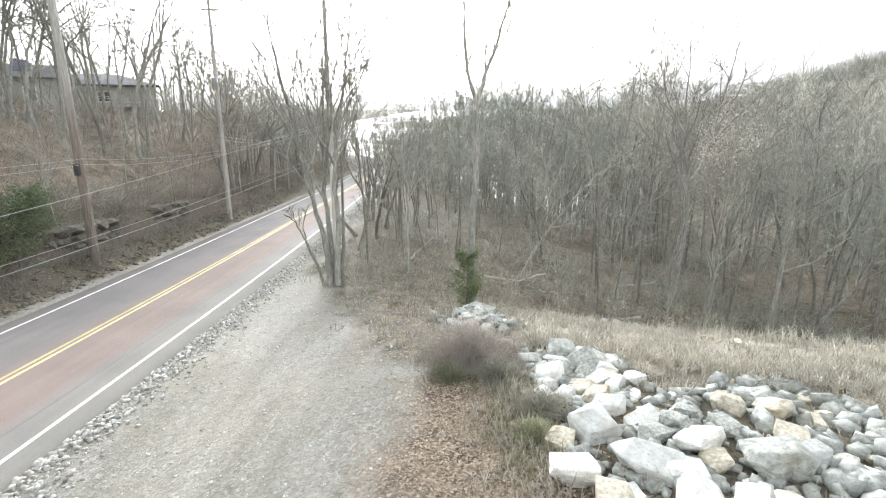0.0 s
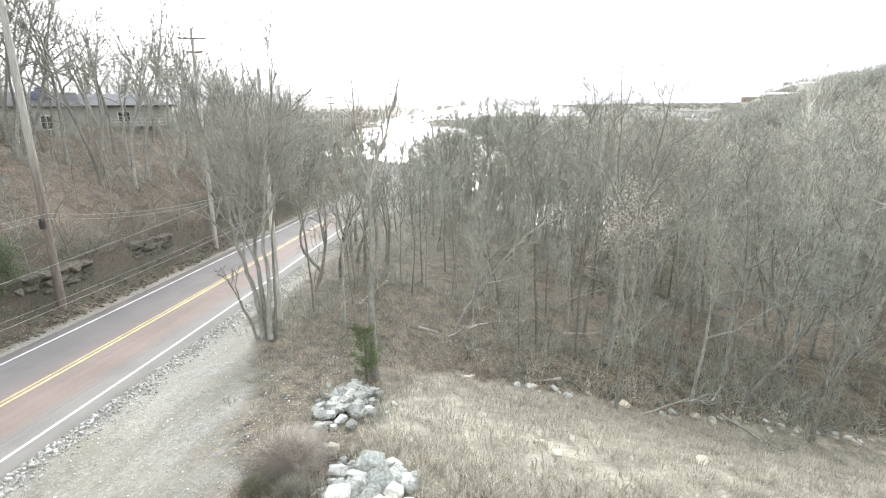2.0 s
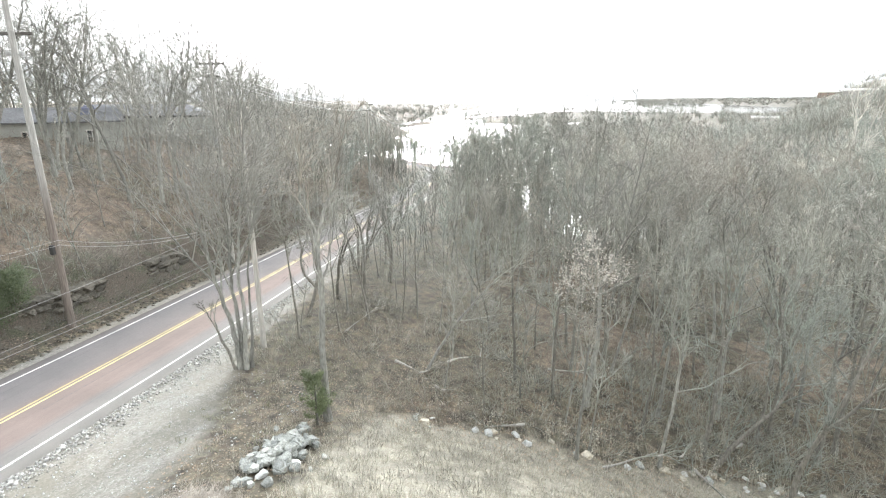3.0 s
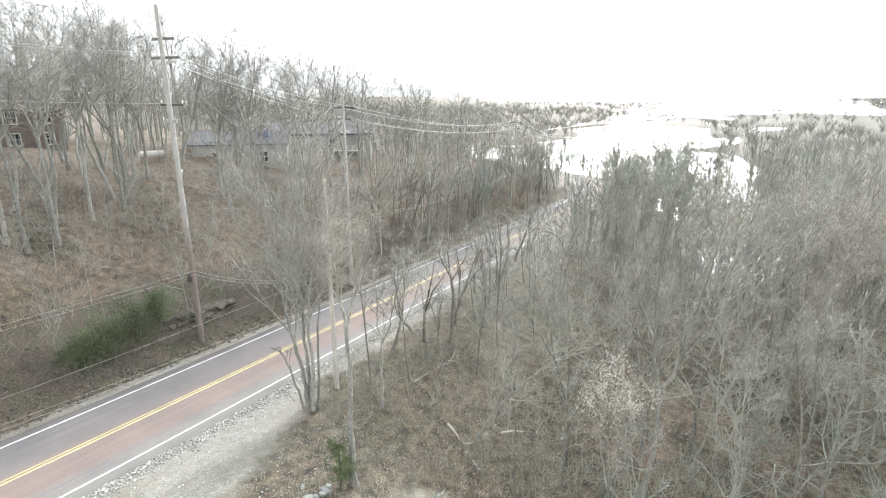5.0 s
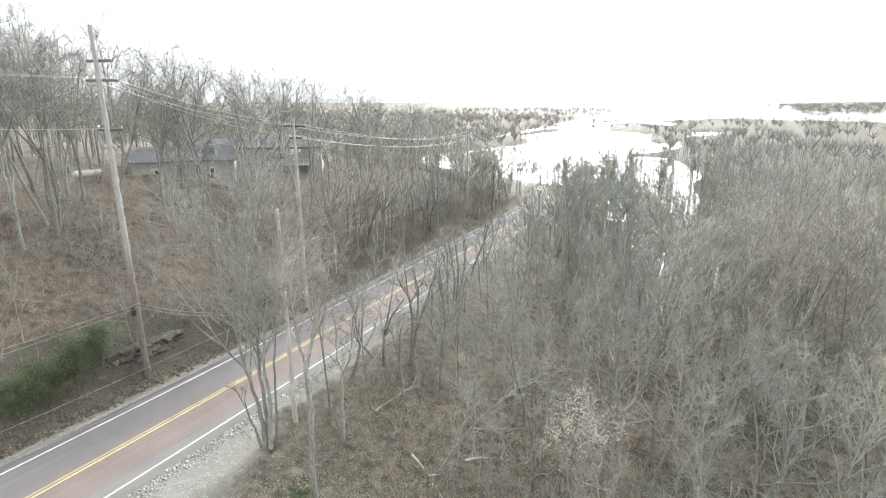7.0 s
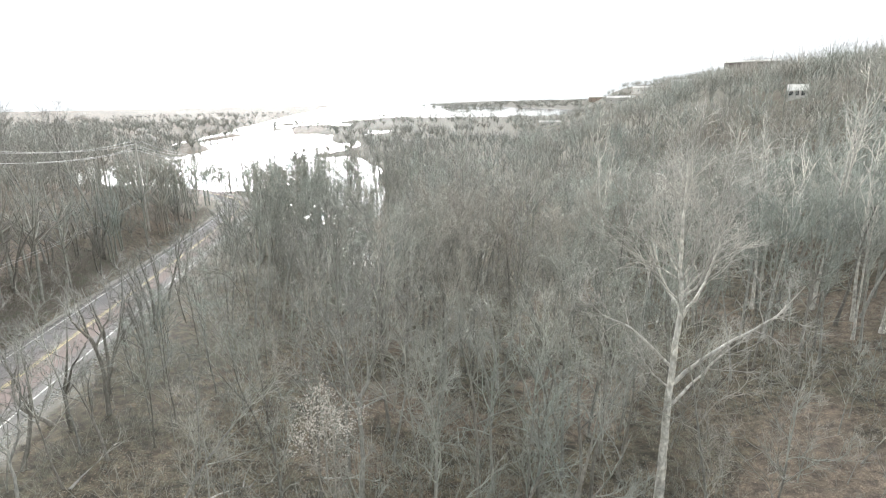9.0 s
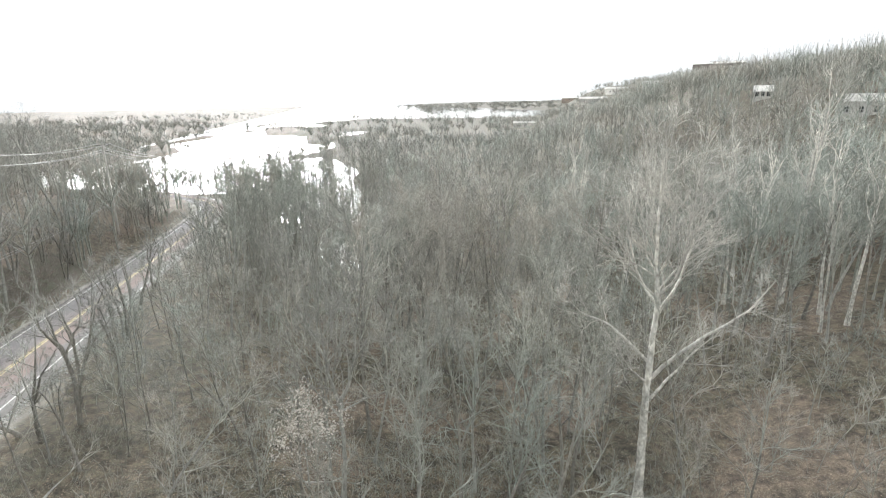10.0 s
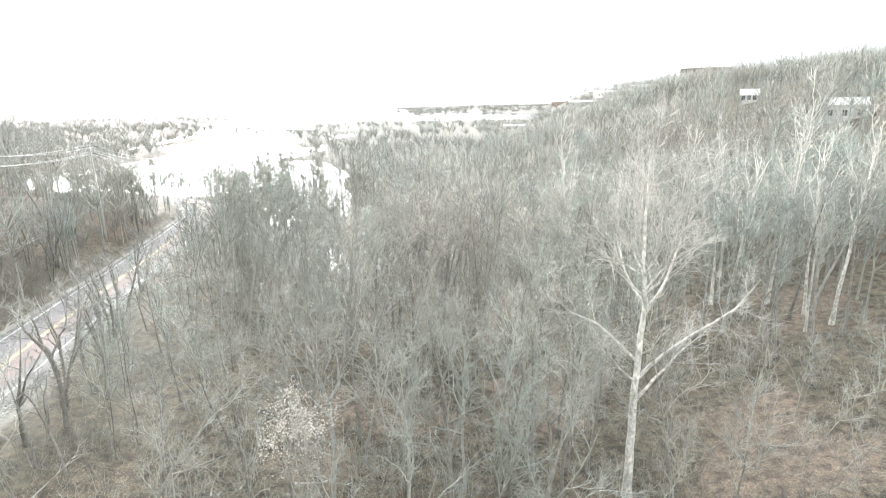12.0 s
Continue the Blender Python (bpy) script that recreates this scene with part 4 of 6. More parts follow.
for x, y, tn, w, d, h, wm, lb in far_houses:
    gable_house((x, y, gz(x, y) + 0.3), -tn, w, d, h, wm, lb, 3, 1 if h < 6 else 2, 1.6, white_wall)


# ---- trees ----
def tube(segs, sides):
    """Frusta and cones for rows of p0, p1, r0, r1; a tip radius of nought makes a cone."""
    if not len(segs):
        return np.zeros((0, 3)), []
    s = np.asarray(segs, float)
    p0, p1, r0, r1 = s[:, 0:3], s[:, 3:6], s[:, 6], s[:, 7]
    ax = p1 - p0
    ax = ax / np.linalg.norm(ax, axis=1, keepdims=True).clip(1e-6)
    ref = np.where(np.abs(ax[:, 2:3]) > 0.9, [[1.0, 0, 0]], [[0, 0, 1.0]])
    u = np.cross(ax, ref)
    u /= np.linalg.norm(u, axis=1, keepdims=True)
    w = np.cross(ax, u)
    a = np.arange(sides) * 2 * np.pi / sides
    ring = u[:, None] * np.cos(a)[None, :, None] + w[:, None] * np.sin(a)[None, :, None]
    cone = r1 <= 0
    vs, fs, base = [], [], 0
    for sel, tip in ((~cone, False), (cone, True)):
        n = int(sel.sum())
        if not n:
            continue
        lo = p0[sel][:, None] + ring[sel] * r0[sel][:, None, None]
        k = np.arange(sides)
        if tip:
            v = np.concatenate([lo, p1[sel][:, None]], 1)
            per = sides + 1
            f = np.stack([k, (k + 1) % sides, np.full(sides, sides)], 1)
        else:
            v = np.concatenate([lo, p1[sel][:, None] + ring[sel] * r1[sel][:, None, None]], 1)
            per = 2 * sides
            f = np.stack([k, (k + 1) % sides, (k + 1) % sides + sides, k + sides], 1)
        fs.append((np.arange(n)[:, None, None] * per + f[None] + base).reshape(-1, f.shape[1]))
        vs.append(v.reshape(-1, 3))
        base += n * per
    return np.concatenate(vs), fs


def limbs_mesh(rows, sides):
    """Unbroken tubes for rows that follow one another end to end."""
    chains = []
    for s in rows:
        a, b = Vector(s[0:3]), Vector(s[3:6])
        if chains and (chains[-1][-1][0] - a).length < 1e-6:
            chains[-1].append((b, s[7]))
        else:
            chains.append([(a, s[6]), (b, s[7])])
    vs, fs = [], []
    for ch in chains:
        base = len(vs)
        u = (ch[1][0] - ch[0][0]).orthogonal().normalized()
        for i, (p, r) in enumerate(ch):
            d = (ch[min(i + 1, len(ch) - 1)][0] - ch[max(i - 1, 0)][0]).normalized()
            u = (u - d * u.dot(d)).normalized()
            w = d.cross(u)
            vs += [tuple(p + (u * math.cos(k * 6.2832 / sides) + w * math.sin(k * 6.2832 / sides)) * max(r, 0.003)) for k in range(sides)]
        for i in range(len(ch) - 1):
            for k in range(sides):
                k2 = (k + 1) % sides
                fs.append((base + i * sides + k, base + i * sides + k2, base + (i + 1) * sides + k2, base + (i + 1) * sides + k))
    return np.array(vs), [np.array(fs)]


def merge(parts_):
    vs, fs, base = [], [], 0
    for v, f in parts_:
        vs.append(v)
        fs += [g + base for g in f]
        base += len(v)
    return np.concatenate(vs), fs


def turned(rng, d, ang):
    d = d.normalized()
    side = d.orthogonal().normalized()
    side.rotate(Matrix.Rotation(rng.uniform(0, 6.283), 3, d))
    return (d * math.cos(ang) + side * math.sin(ang)).normalized()


def grow(seed, H, r, crown=0.4, spread=0.36, limbs=9, subs=6, twigs=6, fine=2, lean=0.05, up=0.10, forks=1, thick=1.0, limb_ang=(0.55, 1.0), tw_len=0.9, stems=1, splay=0.16, seg=(10, 5, 2), wig=0.035, fork=0.0, top=0.75, limb_r=0.66, bend=0.13, lines=()):
    """A bare tree: rows of trunk and limb wood, and rows of twigs. lines: leading stems given by a few points each,
    as (points, first radius, last radius, where branches begin, branches, their length, their angle)."""
    rng = random.Random(seed)
    wood, fine_wood, tips = [], [], []

    def way(p, d, L, r0, r1, n, wander, pull):
        pts, p, d = [(p.copy(), r0)], p.copy(), d.copy()
        for i in range(n):
            d = (d + Vector((rng.gauss(0, wander), rng.gauss(0, wander), rng.gauss(0, wander) + pull))).normalized()
            p = p + d * (L / n)
            pts.append((p.copy(), r0 + (r1 - r0) * (i + 1) / n))
        return pts

    def add(rows, pts):
        for (a, ra), (b, rb) in zip(pts, pts[1:]):
            rows.append((*a, *b, ra, rb))

    def at(pts, u):
        f = u * (len(pts) - 1)
        i = min(int(f), len(pts) - 2)
        (a, ra), (b, rb) = pts[i], pts[i + 1]
        return a.lerp(b, f - i), (b - a).normalized(), ra + (rb - ra) * (f - i)

    def twig(p, d, L):
        q = p + d * L
        fine_wood.append((*p, *q, 0.011 * thick, 0))
        tips.append(q)
        for _ in range(fine):
            u = rng.uniform(0.3, 0.9)
            e = turned(rng, d, rng.uniform(0.4, 0.9))
            fine_wood.append((*(p + d * L * u), *(p + d * L * u + e * L * rng.uniform(0.35, 0.6)), 0.007 * thick, 0))

    def sub(p, d, L, rr):
        pts = way(p, d, L, rr, 0.0 if seg[2] == 1 else 0.008 * thick, seg[2], 0.16, up)
        add(fine_wood, pts)
        for _ in range(twigs):
            q, dd, _r = at(pts, rng.uniform(0.15, 1.0))
            twig(q, turned(rng, dd, rng.uniform(0.35, 0.85)), tw_len * rng.uniform(0.5, 1.2))

    for st in range(stems):
        lean_d = Vector((rng.gauss(0, lean), rng.gauss(0, lean), 1)).normalized()
        base = Vector((0, 0, -0.4))
        if stems > 1:
            az = 6.283 * st / stems + rng.uniform(-0.4, 0.4)
            lean_d = Vector((math.cos(az) * splay, math.sin(az) * splay, 1)).normalized()
            base += Vector((math.cos(az), math.sin(az), 0)) * r * 0.9
        hh = H * rng.uniform(0.85, 1.0) if stems > 1 else H
        trunk = way(base, lean_d, hh + 0.4, r, r * 0.16, seg[0], wig, 0.02)
        flare = trunk[0][0]
        foot = flare - lean_d * 0.3
        wood.append((*foot, *flare, r * 1.9, r * 1.5))
        trunk[0] = (trunk[0][0], r * 1.5)
        add(wood, trunk)
        leaders = [trunk]
        if fork:
            p, d, rr = at(trunk, fork)
            side = (d + Vector((0.36, 0.05, 0))).normalized()
            leaders.append(way(p, side, hh * (1 - fork) * 1.05, rr * 0.85, r * 0.12, 6, wig, 0.03))
            add(wood, leaders[1])
        for i in range(limbs):
            u = crown + (0.97 - crown) * (i + rng.random() * 0.7) / limbs
            lead = leaders[i % len(leaders)]
            p, d, rr = at(lead, u if lead is trunk else max(0.05, (u - fork) / (1 - fork)))
            ang = rng.uniform(*limb_ang) * (1.15 - 0.5 * u)
            az = i * 2.4 + rng.uniform(-0.5, 0.5) + st
            dd = Vector((math.cos(az) * math.sin(ang), math.sin(az) * math.sin(ang), math.cos(ang)))
            L = spread * H * (1.25 - top * (u - crown) / (1 - crown)) * rng.uniform(0.75, 1.15)
            lr = max(rr * limb_r, 0.03 * thick)
            pts = way(p, dd, L, lr, 0.016 * thick, seg[1], bend, up)
            add(wood, pts)
            for _ in range(subs):
                q, e, r2 = at(pts, rng.uniform(0.22, 1.0))
                sub(q, turned(rng, e, rng.uniform(0.45, 0.85)), L * rng.uniform(0.25, 0.48), max(r2 * 0.6, 0.014 * thick))
    for k, (marks, r0, r1, bare, count, reach, ang) in enumerate(lines):
        marks = [Vector(m) for m in marks]
        ends = [marks[0] * 2 - marks[1], *marks, marks[-1] * 2 - marks[-2]]
        way_pts = []
        for i in range(1, len(ends) - 2):
            a, b, c, d = ends[i - 1:i + 3]
            for j in range(4):
                t = j / 4
                q = 0.5 * (2 * b + (c - a) * t + (2 * a - 5 * b + 4 * c - d) * t * t + (3 * b - a - 3 * c + d) * t ** 3)
                way_pts.append(q + Vector((rng.gauss(0, wig), rng.gauss(0, wig), 0)) * (0 if i == 1 and j == 0 else 1))
        way_pts.append(marks[-1])
        n = len(way_pts) - 1
        stem = [(q, r0 + (r1 - r0) * (i / n) ** 0.8) for i, q in enumerate(way_pts)]
        if marks[0].z <= 0.01:
            stem = [(stem[0][0] - Vector((0, 0, 0.5)), r0 * 1.5), (stem[0][0], r0 * 1.25), *stem[1:]]
        add(wood, stem)
        for i in range(count):
            u = bare + (0.98 - bare) * (i + rng.random() * 0.8) / count
            p, d, rr = at(stem, min(u, 0.995))
            az = i * 2.4 + k * 1.3 + rng.uniform(-0.5, 0.5)
            side = d.orthogonal().normalized()
            side.rotate(Matrix.Rotation(az, 3, d))
            a2 = ang * rng.uniform(0.7, 1.2)
            L = reach * (1.15 - 0.6 * (u - bare) / (1 - bare)) * rng.uniform(0.7, 1.2)
            pts = way(p, (d * math.cos(a2) + side * math.sin(a2)).normalized(), L, max(rr * limb_r, 0.02 * thick), 0.012 * thick, seg[1], bend, up)
            add(wood, pts)
            for _ in range(subs):
                q, e, r2 = at(pts, rng.uniform(0.2, 1.0))
                sub(q, turned(rng, e, rng.uniform(0.4, 0.85)), L * rng.uniform(0.28, 0.5), max(r2 * 0.6, 0.012 * thick))
    return wood, fine_wood, tips


def tree_kind(name, label, rows, bark_m, twig_mat, category="tree", group="", leaves=None, split=False):
    wood, fine_wood, tips = rows
    t = empty(name, (0, 0, 0), label, category, group)
    top = max(s[6] for s in wood)
    thick = [s for s in wood if s[6] > min(0.05, top * 0.4)]
    thin = [s for s in wood if s[6] <= min(0.05, top * 0.4)]
    runs = []
    for s in thick:
        if runs and Vector(runs[-1][-1][3:6]) == Vector(s[0:3]):
            runs[-1].append(s)
        else:
            runs.append([s])
    if split:
        for k, run in enumerate(runs):
            v, f = limbs_mesh(run, 9 if k == 0 else 6)
            mesh_obj("trunk" if k == 0 or run[0][6] > top * 0.95 else "limb", v, f, bark_m, t, smooth=True)
    else:
        v, f = limbs_mesh(thick, 7)
        mesh_obj("trunk", v, f, bark_m, t, smooth=True)
    v, f = merge([tube(thin, 3), tube(fine_wood, 3)])
    mesh_obj("crown", v, f, twig_mat, t)
    if leaves:
        size, share, seed = leaves
        rng = random.Random(seed)
        vs, fs = [], []
        crown_top = max(p.z for p in tips)
        for p in tips:
            for _ in range(share if p.z > 0.72 * crown_top else rng.random() < 0.5):
                c = p + Vector((rng.gauss(0, 0.13), rng.gauss(0, 0.13), rng.gauss(0, 0.13)))
                a = Vector((rng.gauss(0, 1), rng.gauss(0, 1), rng.gauss(0, 1))).normalized() * size
                b = a.orthogonal().normalized() * size * 0.6
                n = a.cross(b).normalized() * size * 0.25
                k = len(vs)
                vs += [c - a, c + b + n, c + a, c - b + n]
                fs.append((k, k + 1, k + 2, k + 3))
        mesh_obj("leaves", np.array([tuple(x) for x in vs]), np.array(fs), dead_leaf, t, "pale brown dead leaves")
    return t


def park(ob, x, y, s=1.0, turn=0.0, dz=0.0, sz=1.0):
    ob.matrix_basis = Matrix.LocRotScale((x, y, gz(x, y) + dz), Euler((0, 0, turn)), (s, s, s * sz))
    return ob


def again(ob, x, y, s, turn, sz=1.0, tilt=0.0):
    ob.scale = (1, 1, 1)
    return copy_thing(ob, Matrix.LocRotScale((x, y, gz(x, y)), Euler((tilt, 0, turn)), (s, s, s * sz)))


# the trees one could name; shaped trees are drawn with x along the road's far side and z up
def shaped_tree(name, label, x, y, lines, seed, bark_m, twig_mat, turn=0.35, **opt):
    kw = dict(subs=6, twigs=5, fine=2, thick=1.0, tw_len=0.9, bend=0.13, wig=0.03, up=0.05, seg=(8, 5, 2))
    kw.update(opt)
    group, leaves = kw.pop("group", ""), kw.pop("leaves", None)
    rows = grow(seed, 10, 0.1, limbs=0, stems=0, lines=lines, **kw)
    return park(tree_kind(name, label, rows, bark_m, twig_mat, group=group, leaves=leaves, split=True), x, y, turn=turn)


shaped_tree("roadside_tree", "several-stemmed bare tree with a broad fan of fine twigs", -5.6, 25.9, [
    (((-0.12, 0, 0), (-0.2, 0, 2.0), (-0.75, 0.1, 4.4), (-1.3, 0.2, 7.5), (-2.0, 0.3, 11.5), (-2.4, 0.3, 14.8)), 0.175, 0.02, 0.42, 16, 7.0, 0.55),
    (((0.05, 0.15, 0), (0.0, 0.15, 2.5), (-0.1, 0.2, 5.4), (0.05, 0.1, 9.0), (0.2, 0, 16.4)), 0.19, 0.02, 0.44, 16, 6.4, 0.5),
    (((0.25, -0.1, 0), (0.4, -0.1, 3.0), (0.35, -0.2, 5.5), (0.7, -0.3, 8.0), (1.3, -0.4, 12.0), (1.6, -0.5, 15.0)), 0.16, 0.02, 0.44, 16, 5.8, 0.52),
    (((0.5, 0.1, 0), (0.7, 0.1, 2.6), (0.8, 0.2, 5.5), (1.2, 0.3, 8.5), (1.6, 0.4, 11.5)), 0.11, 0.02, 0.6, 5, 2.6, 0.5)],
    11, bark, twig_grey, subs=8, twigs=6, tw_len=1.1, thick=1.3, up=0.09)
shaped_tree("leaning_sapling", "crooked small dead tree leaning over the road edge", -5.95, 25.75, [
    (((0, 0, 0), (-0.45, 0, 1.5), (-1.0, 0, 2.7), (-1.25, 0, 3.3), (-1.75, 0, 3.7)), 0.09, 0.025, 0.6, 3, 0.8, 0.7),
    (((-0.8, 0, 2.3), (-0.85, 0.1, 3.2), (-0.6, 0.1, 4.1)), 0.05, 0.012, 0.4, 3, 0.7, 0.6)], 12, bark_dark, twig_m, 0.1, subs=3, twigs=3, fine=1, tw_len=0.5)
shaped_tree("tall_pale_tree", "tall pale-barked bare tree forking high above a green shrub", 1.22, 21.5, [
    (((0, 0, 0), (-0.05, 0, 3.0), (0.08, 0, 6.0), (0.0, 0, 8.6), (-0.35, 0, 10.3), (-0.5, 0, 13.0)), 0.19, 0.025, 0.68, 8, 1.9, 0.5),
    (((0.0, 0, 8.3), (0.4, 0, 9.6), (1.0, 0.1, 11.4), (1.6, 0.1, 13.6)), 0.12, 0.02, 0.35, 8, 1.8, 0.5)], 13, bark, twig_m, 0, subs=5, twigs=5, thick=0.9)
shaped_tree("sycamore", "large white-barked sycamore with mottled trunk and wide limbs", 33.1, 32.4, [
    (((0, 0, 0), (-0.05, 0, 4.0), (-0.1, 0, 8.3), (0.0, 0, 11.8), (0.1, 0, 14.8), (-0.2, 0.1, 16.8), (-0.3, 0, 20.5), (-0.4, 0, 23.5)), 0.33, 0.04, 0.55, 24, 5.2, 0.5),
    (((0.05, 0, 9.0), (1.5, -0.5, 11.0), (3.5, -1.2, 13.0), (4.9, -1.6, 14.3), (6.0, -1.8, 16.1)), 0.155, 0.03, 0.4, 7, 2.4, 0.9),
    (((0.1, 0, 7.5), (1.9, 0.8, 8.9), (3.8, 1.6, 10.3), (5.2, 2.1, 11.0)), 0.115, 0.02, 0.4, 7, 2.0, 0.9),
    (((-0.1, 0, 10.2), (-2.5, 0.6, 12.5), (-4.3, 1.0, 13.3), (-5.7, 1.2, 15.0)), 0.12, 0.02, 0.35, 7, 2.2, 0.9),
    (((0.05, 0, 13.2), (1.2, 0.3, 15.1), (2.1, 0.6, 17.3), (2.6, 0.6, 21.0)), 0.115, 0.03, 0.3, 13, 3.8, 0.55),
    (((-0.1, 0, 8.8), (-1.7, -1.2, 10.4), (-3.0, -2.0, 12.4)), 0.09, 0.012, 0.4, 6, 1.9, 0.7),
    (((0.05, 0.1, 14.0), (-0.9, 1.2, 16.0), (-1.9, 1.8, 20.5)), 0.10, 0.03, 0.25, 13, 3.8, 0.55),
    (((0.1, -0.1, 14.6), (0.7, -1.3, 17.0), (0.9, -1.8, 22.0)), 0.10, 0.03, 0.25, 13, 3.8, 0.55)],
    21, bark_pale, twig_pale, -0.19, subs=6, twigs=4, thick=1.25, tw_len=0.8, bend=0.2, limb_r=0.45)
shaped_tree("leafy_tree", "slim tree still holding pale brown dead leaves", 12.6, 24.3, [
    (((0, 0, 0), (0.05, 0, 3.5), (0.25, 0, 7.0), (0.3, 0, 10.8)), 0.10, 0.015, 0.55, 13, 0.85, 0.7),
    (((0.1, 0, 5.0), (-0.4, 0.2, 7.0), (-0.55, 0.3, 9.6)), 0.05, 0.012, 0.5, 7, 0.65, 0.75)], 15, bark, twig_m, 0, subs=3, twigs=3, fine=1, leaves=(0.05, 9, 3))
shaped_tree("forked_tree", "tall grey-green bare tree forking halfway up its trunk", 13.5, 30.2, [
    (((0, 0, 0), (0.25, 0, 2.5), (0.4, 0, 5.5), (0.2, 0, 8.0), (-0.3, 0, 11.0), (-0.5, 0.2, 17.0)), 0.20, 0.02, 0.46, 14, 4.2, 0.6),
    (((0.25, 0, 7.4), (1.0, -0.2, 9.0), (1.5, -0.3, 12.0), (2.1, -0.4, 16.5)), 0.12, 0.02, 0.25, 12, 3.8, 0.6),
    (((-0.2, 0, 10.2), (-1.3, 0.6, 12.5), (-1.8, 0.9, 15.5)), 0.08, 0.015, 0.25, 8, 3.0, 0.6)], 181, bark, twig_grey, 0, subs=6, twigs=5, thick=1.0)
shaped_tree("leaning_tree", "thin bare tree leaning far over the undergrowth", 4.2, 29.2, [
    (((0, 0, 0), (1.4, 0.2, 2.6), (2.9, 0.4, 4.6), (4.4, 0.6, 6.2), (6.0, 0.8, 7.0)), 0.10, 0.015, 0.35, 11, 2.3, 0.75),
    (((1.4, 0.2, 2.6), (1.6, 0.2, 4.5), (1.3, 0.3, 7.2)), 0.06, 0.012, 0.35, 7, 1.8, 0.7)], 16, bark, twig_m, 0, subs=5, twigs=4, thick=0.8, tw_len=0.7)
shaped_tree("leaning_tree", "dark two-stemmed tree slanting out from the wood edge", 20.3, 27.9, [
    (((0, 0, 0), (1.0, 0, 1.9), (2.5, 0, 4.2), (3.7, 0.3, 6.8), (4.5, 0.3, 9.6)), 0.13, 0.02, 0.45, 9, 2.6, 0.75),
    (((0.1, 0.2, 0), (0.9, 0.4, 1.3), (2.4, 0.5, 3.2), (3.2, 0.6, 5.8), (3.3, 0.6, 8.6)), 0.11, 0.02, 0.5, 8, 2.4, 0.75)], 183, bark_dark, twig_m, 0, subs=5, twigs=4)
EDGE_TREES = ((11.6, 30.0, 186, 0.10, 2), (19.7, 28.5, 182, 0.13, 0), (26.6, 31.0, 184, 0.15, -3), (16.6, 29.6, 185, 0.08, 2), (28.6, 33.0, 187, 0.14, 3), (23.6, 31.6, 188, 0.10, -2))
for x, y, sd, r_, ln in EDGE_TREES:
    edge_tree = park(tree_kind("edge_tree", "dark bare trunk standing at the edge of the wood", grow(sd, 13.5, r_, 0.45, 0.26, 9, 6, 5, 2, 0.04, 0.06, thick=1.1, wig=0.06, bend=0.18, tw_len=0.8), bark_dark, twig_m, group="trees at the wood edge", split=True), x, y)
    edge_tree.rotation_euler[1] = radians(ln)
for x, y, lean_, sd in ((-31.6, 23.8, -0.35, 171), (-31.6, 26.0, 0.1, 172), (-34.6, 30.5, 0.2, 173), (-35.6, 34.0, 0.4, 174)):
    shaped_tree("hillside_tree", "tall pale grey straight-trunked tree on the leafy slope", x, y, [
        (((0, 0, 0), (0.35 * lean_, 0, 4.0), (0.8 * lean_, 0, 8.0), (lean_, 0.1, 11.5), (1.1 * lean_, 0.2, 16.8)), 0.19, 0.02, 0.55, 13, 4.0, 0.65),
        (((0.85 * lean_, 0, 8.6), (0.85 * lean_ + 1.0, 0.4, 11.0), (0.85 * lean_ + 1.5, 0.6, 15.5)), 0.10, 0.02, 0.3, 9, 3.4, 0.65)], sd, bark, twig_oak, 0.5, subs=7, twigs=5, thick=1.5, bend=0.2, group="tall trees on the slope")
shaped_tree("silver_tree", "silvery bare tree with a wide fan of pale branches", 48.8, 116.0, [
    (((0, 0, 0), (0, 0, 4.0), (-3.0, 0.3, 9.5), (-5.8, 0.5, 15.0)), 0.22, 0.05, 0.45, 8, 4.0, 0.4), (((0, 0, 3.0), (-1.2, 0.5, 9.0), (-2.6, 1.0, 16.5)), 0.2, 0.05, 0.4, 8, 4.0, 0.4),
    (((0, 0, 3.0), (0.3, 0, 9.0), (0.6, -0.2, 17.5)), 0.2, 0.05, 0.4, 8, 4.0, 0.4), (((0, 0, 3.0), (1.8, -0.4, 9.0), (3.8, -0.8, 16.5)), 0.2, 0.05, 0.4, 8, 4.0, 0.4),
    (((0, 0, 3.0), (3.2, 0.4, 8.5), (6.4, 0.8, 14.5)), 0.2, 0.05, 0.4, 8, 4.0, 0.4)], 177, bark_pale, twig_pale, -0.3, subs=5, twigs=4, fine=1, thick=2.4, tw_len=1.3)
CROOKED = "crooked roadside trees"
shaped_tree("crooked_tree", "small tree with a high dark fork beside the road", -2.0, 28.5, [
    (((0, 0, 0), (0.1, 0, 2.4), (0.15, 0, 4.6), (-0.1, 0, 5.6), (-0.05, 0, 7.6), (-0.3, 0, 9.2)), 0.10, 0.015, 0.6, 6, 1.7, 0.6),
    (((0.15, 0, 4.5), (0.6, 0, 5.4), (0.75, 0, 6.3), (1.1, 0, 7.8), (1.2, 0, 9.4)), 0.07, 0.015, 0.4, 6, 1.7, 0.6)], 84, bark, twig_grey, 0.45, group=CROOKED, subs=4, twigs=4, fine=1)
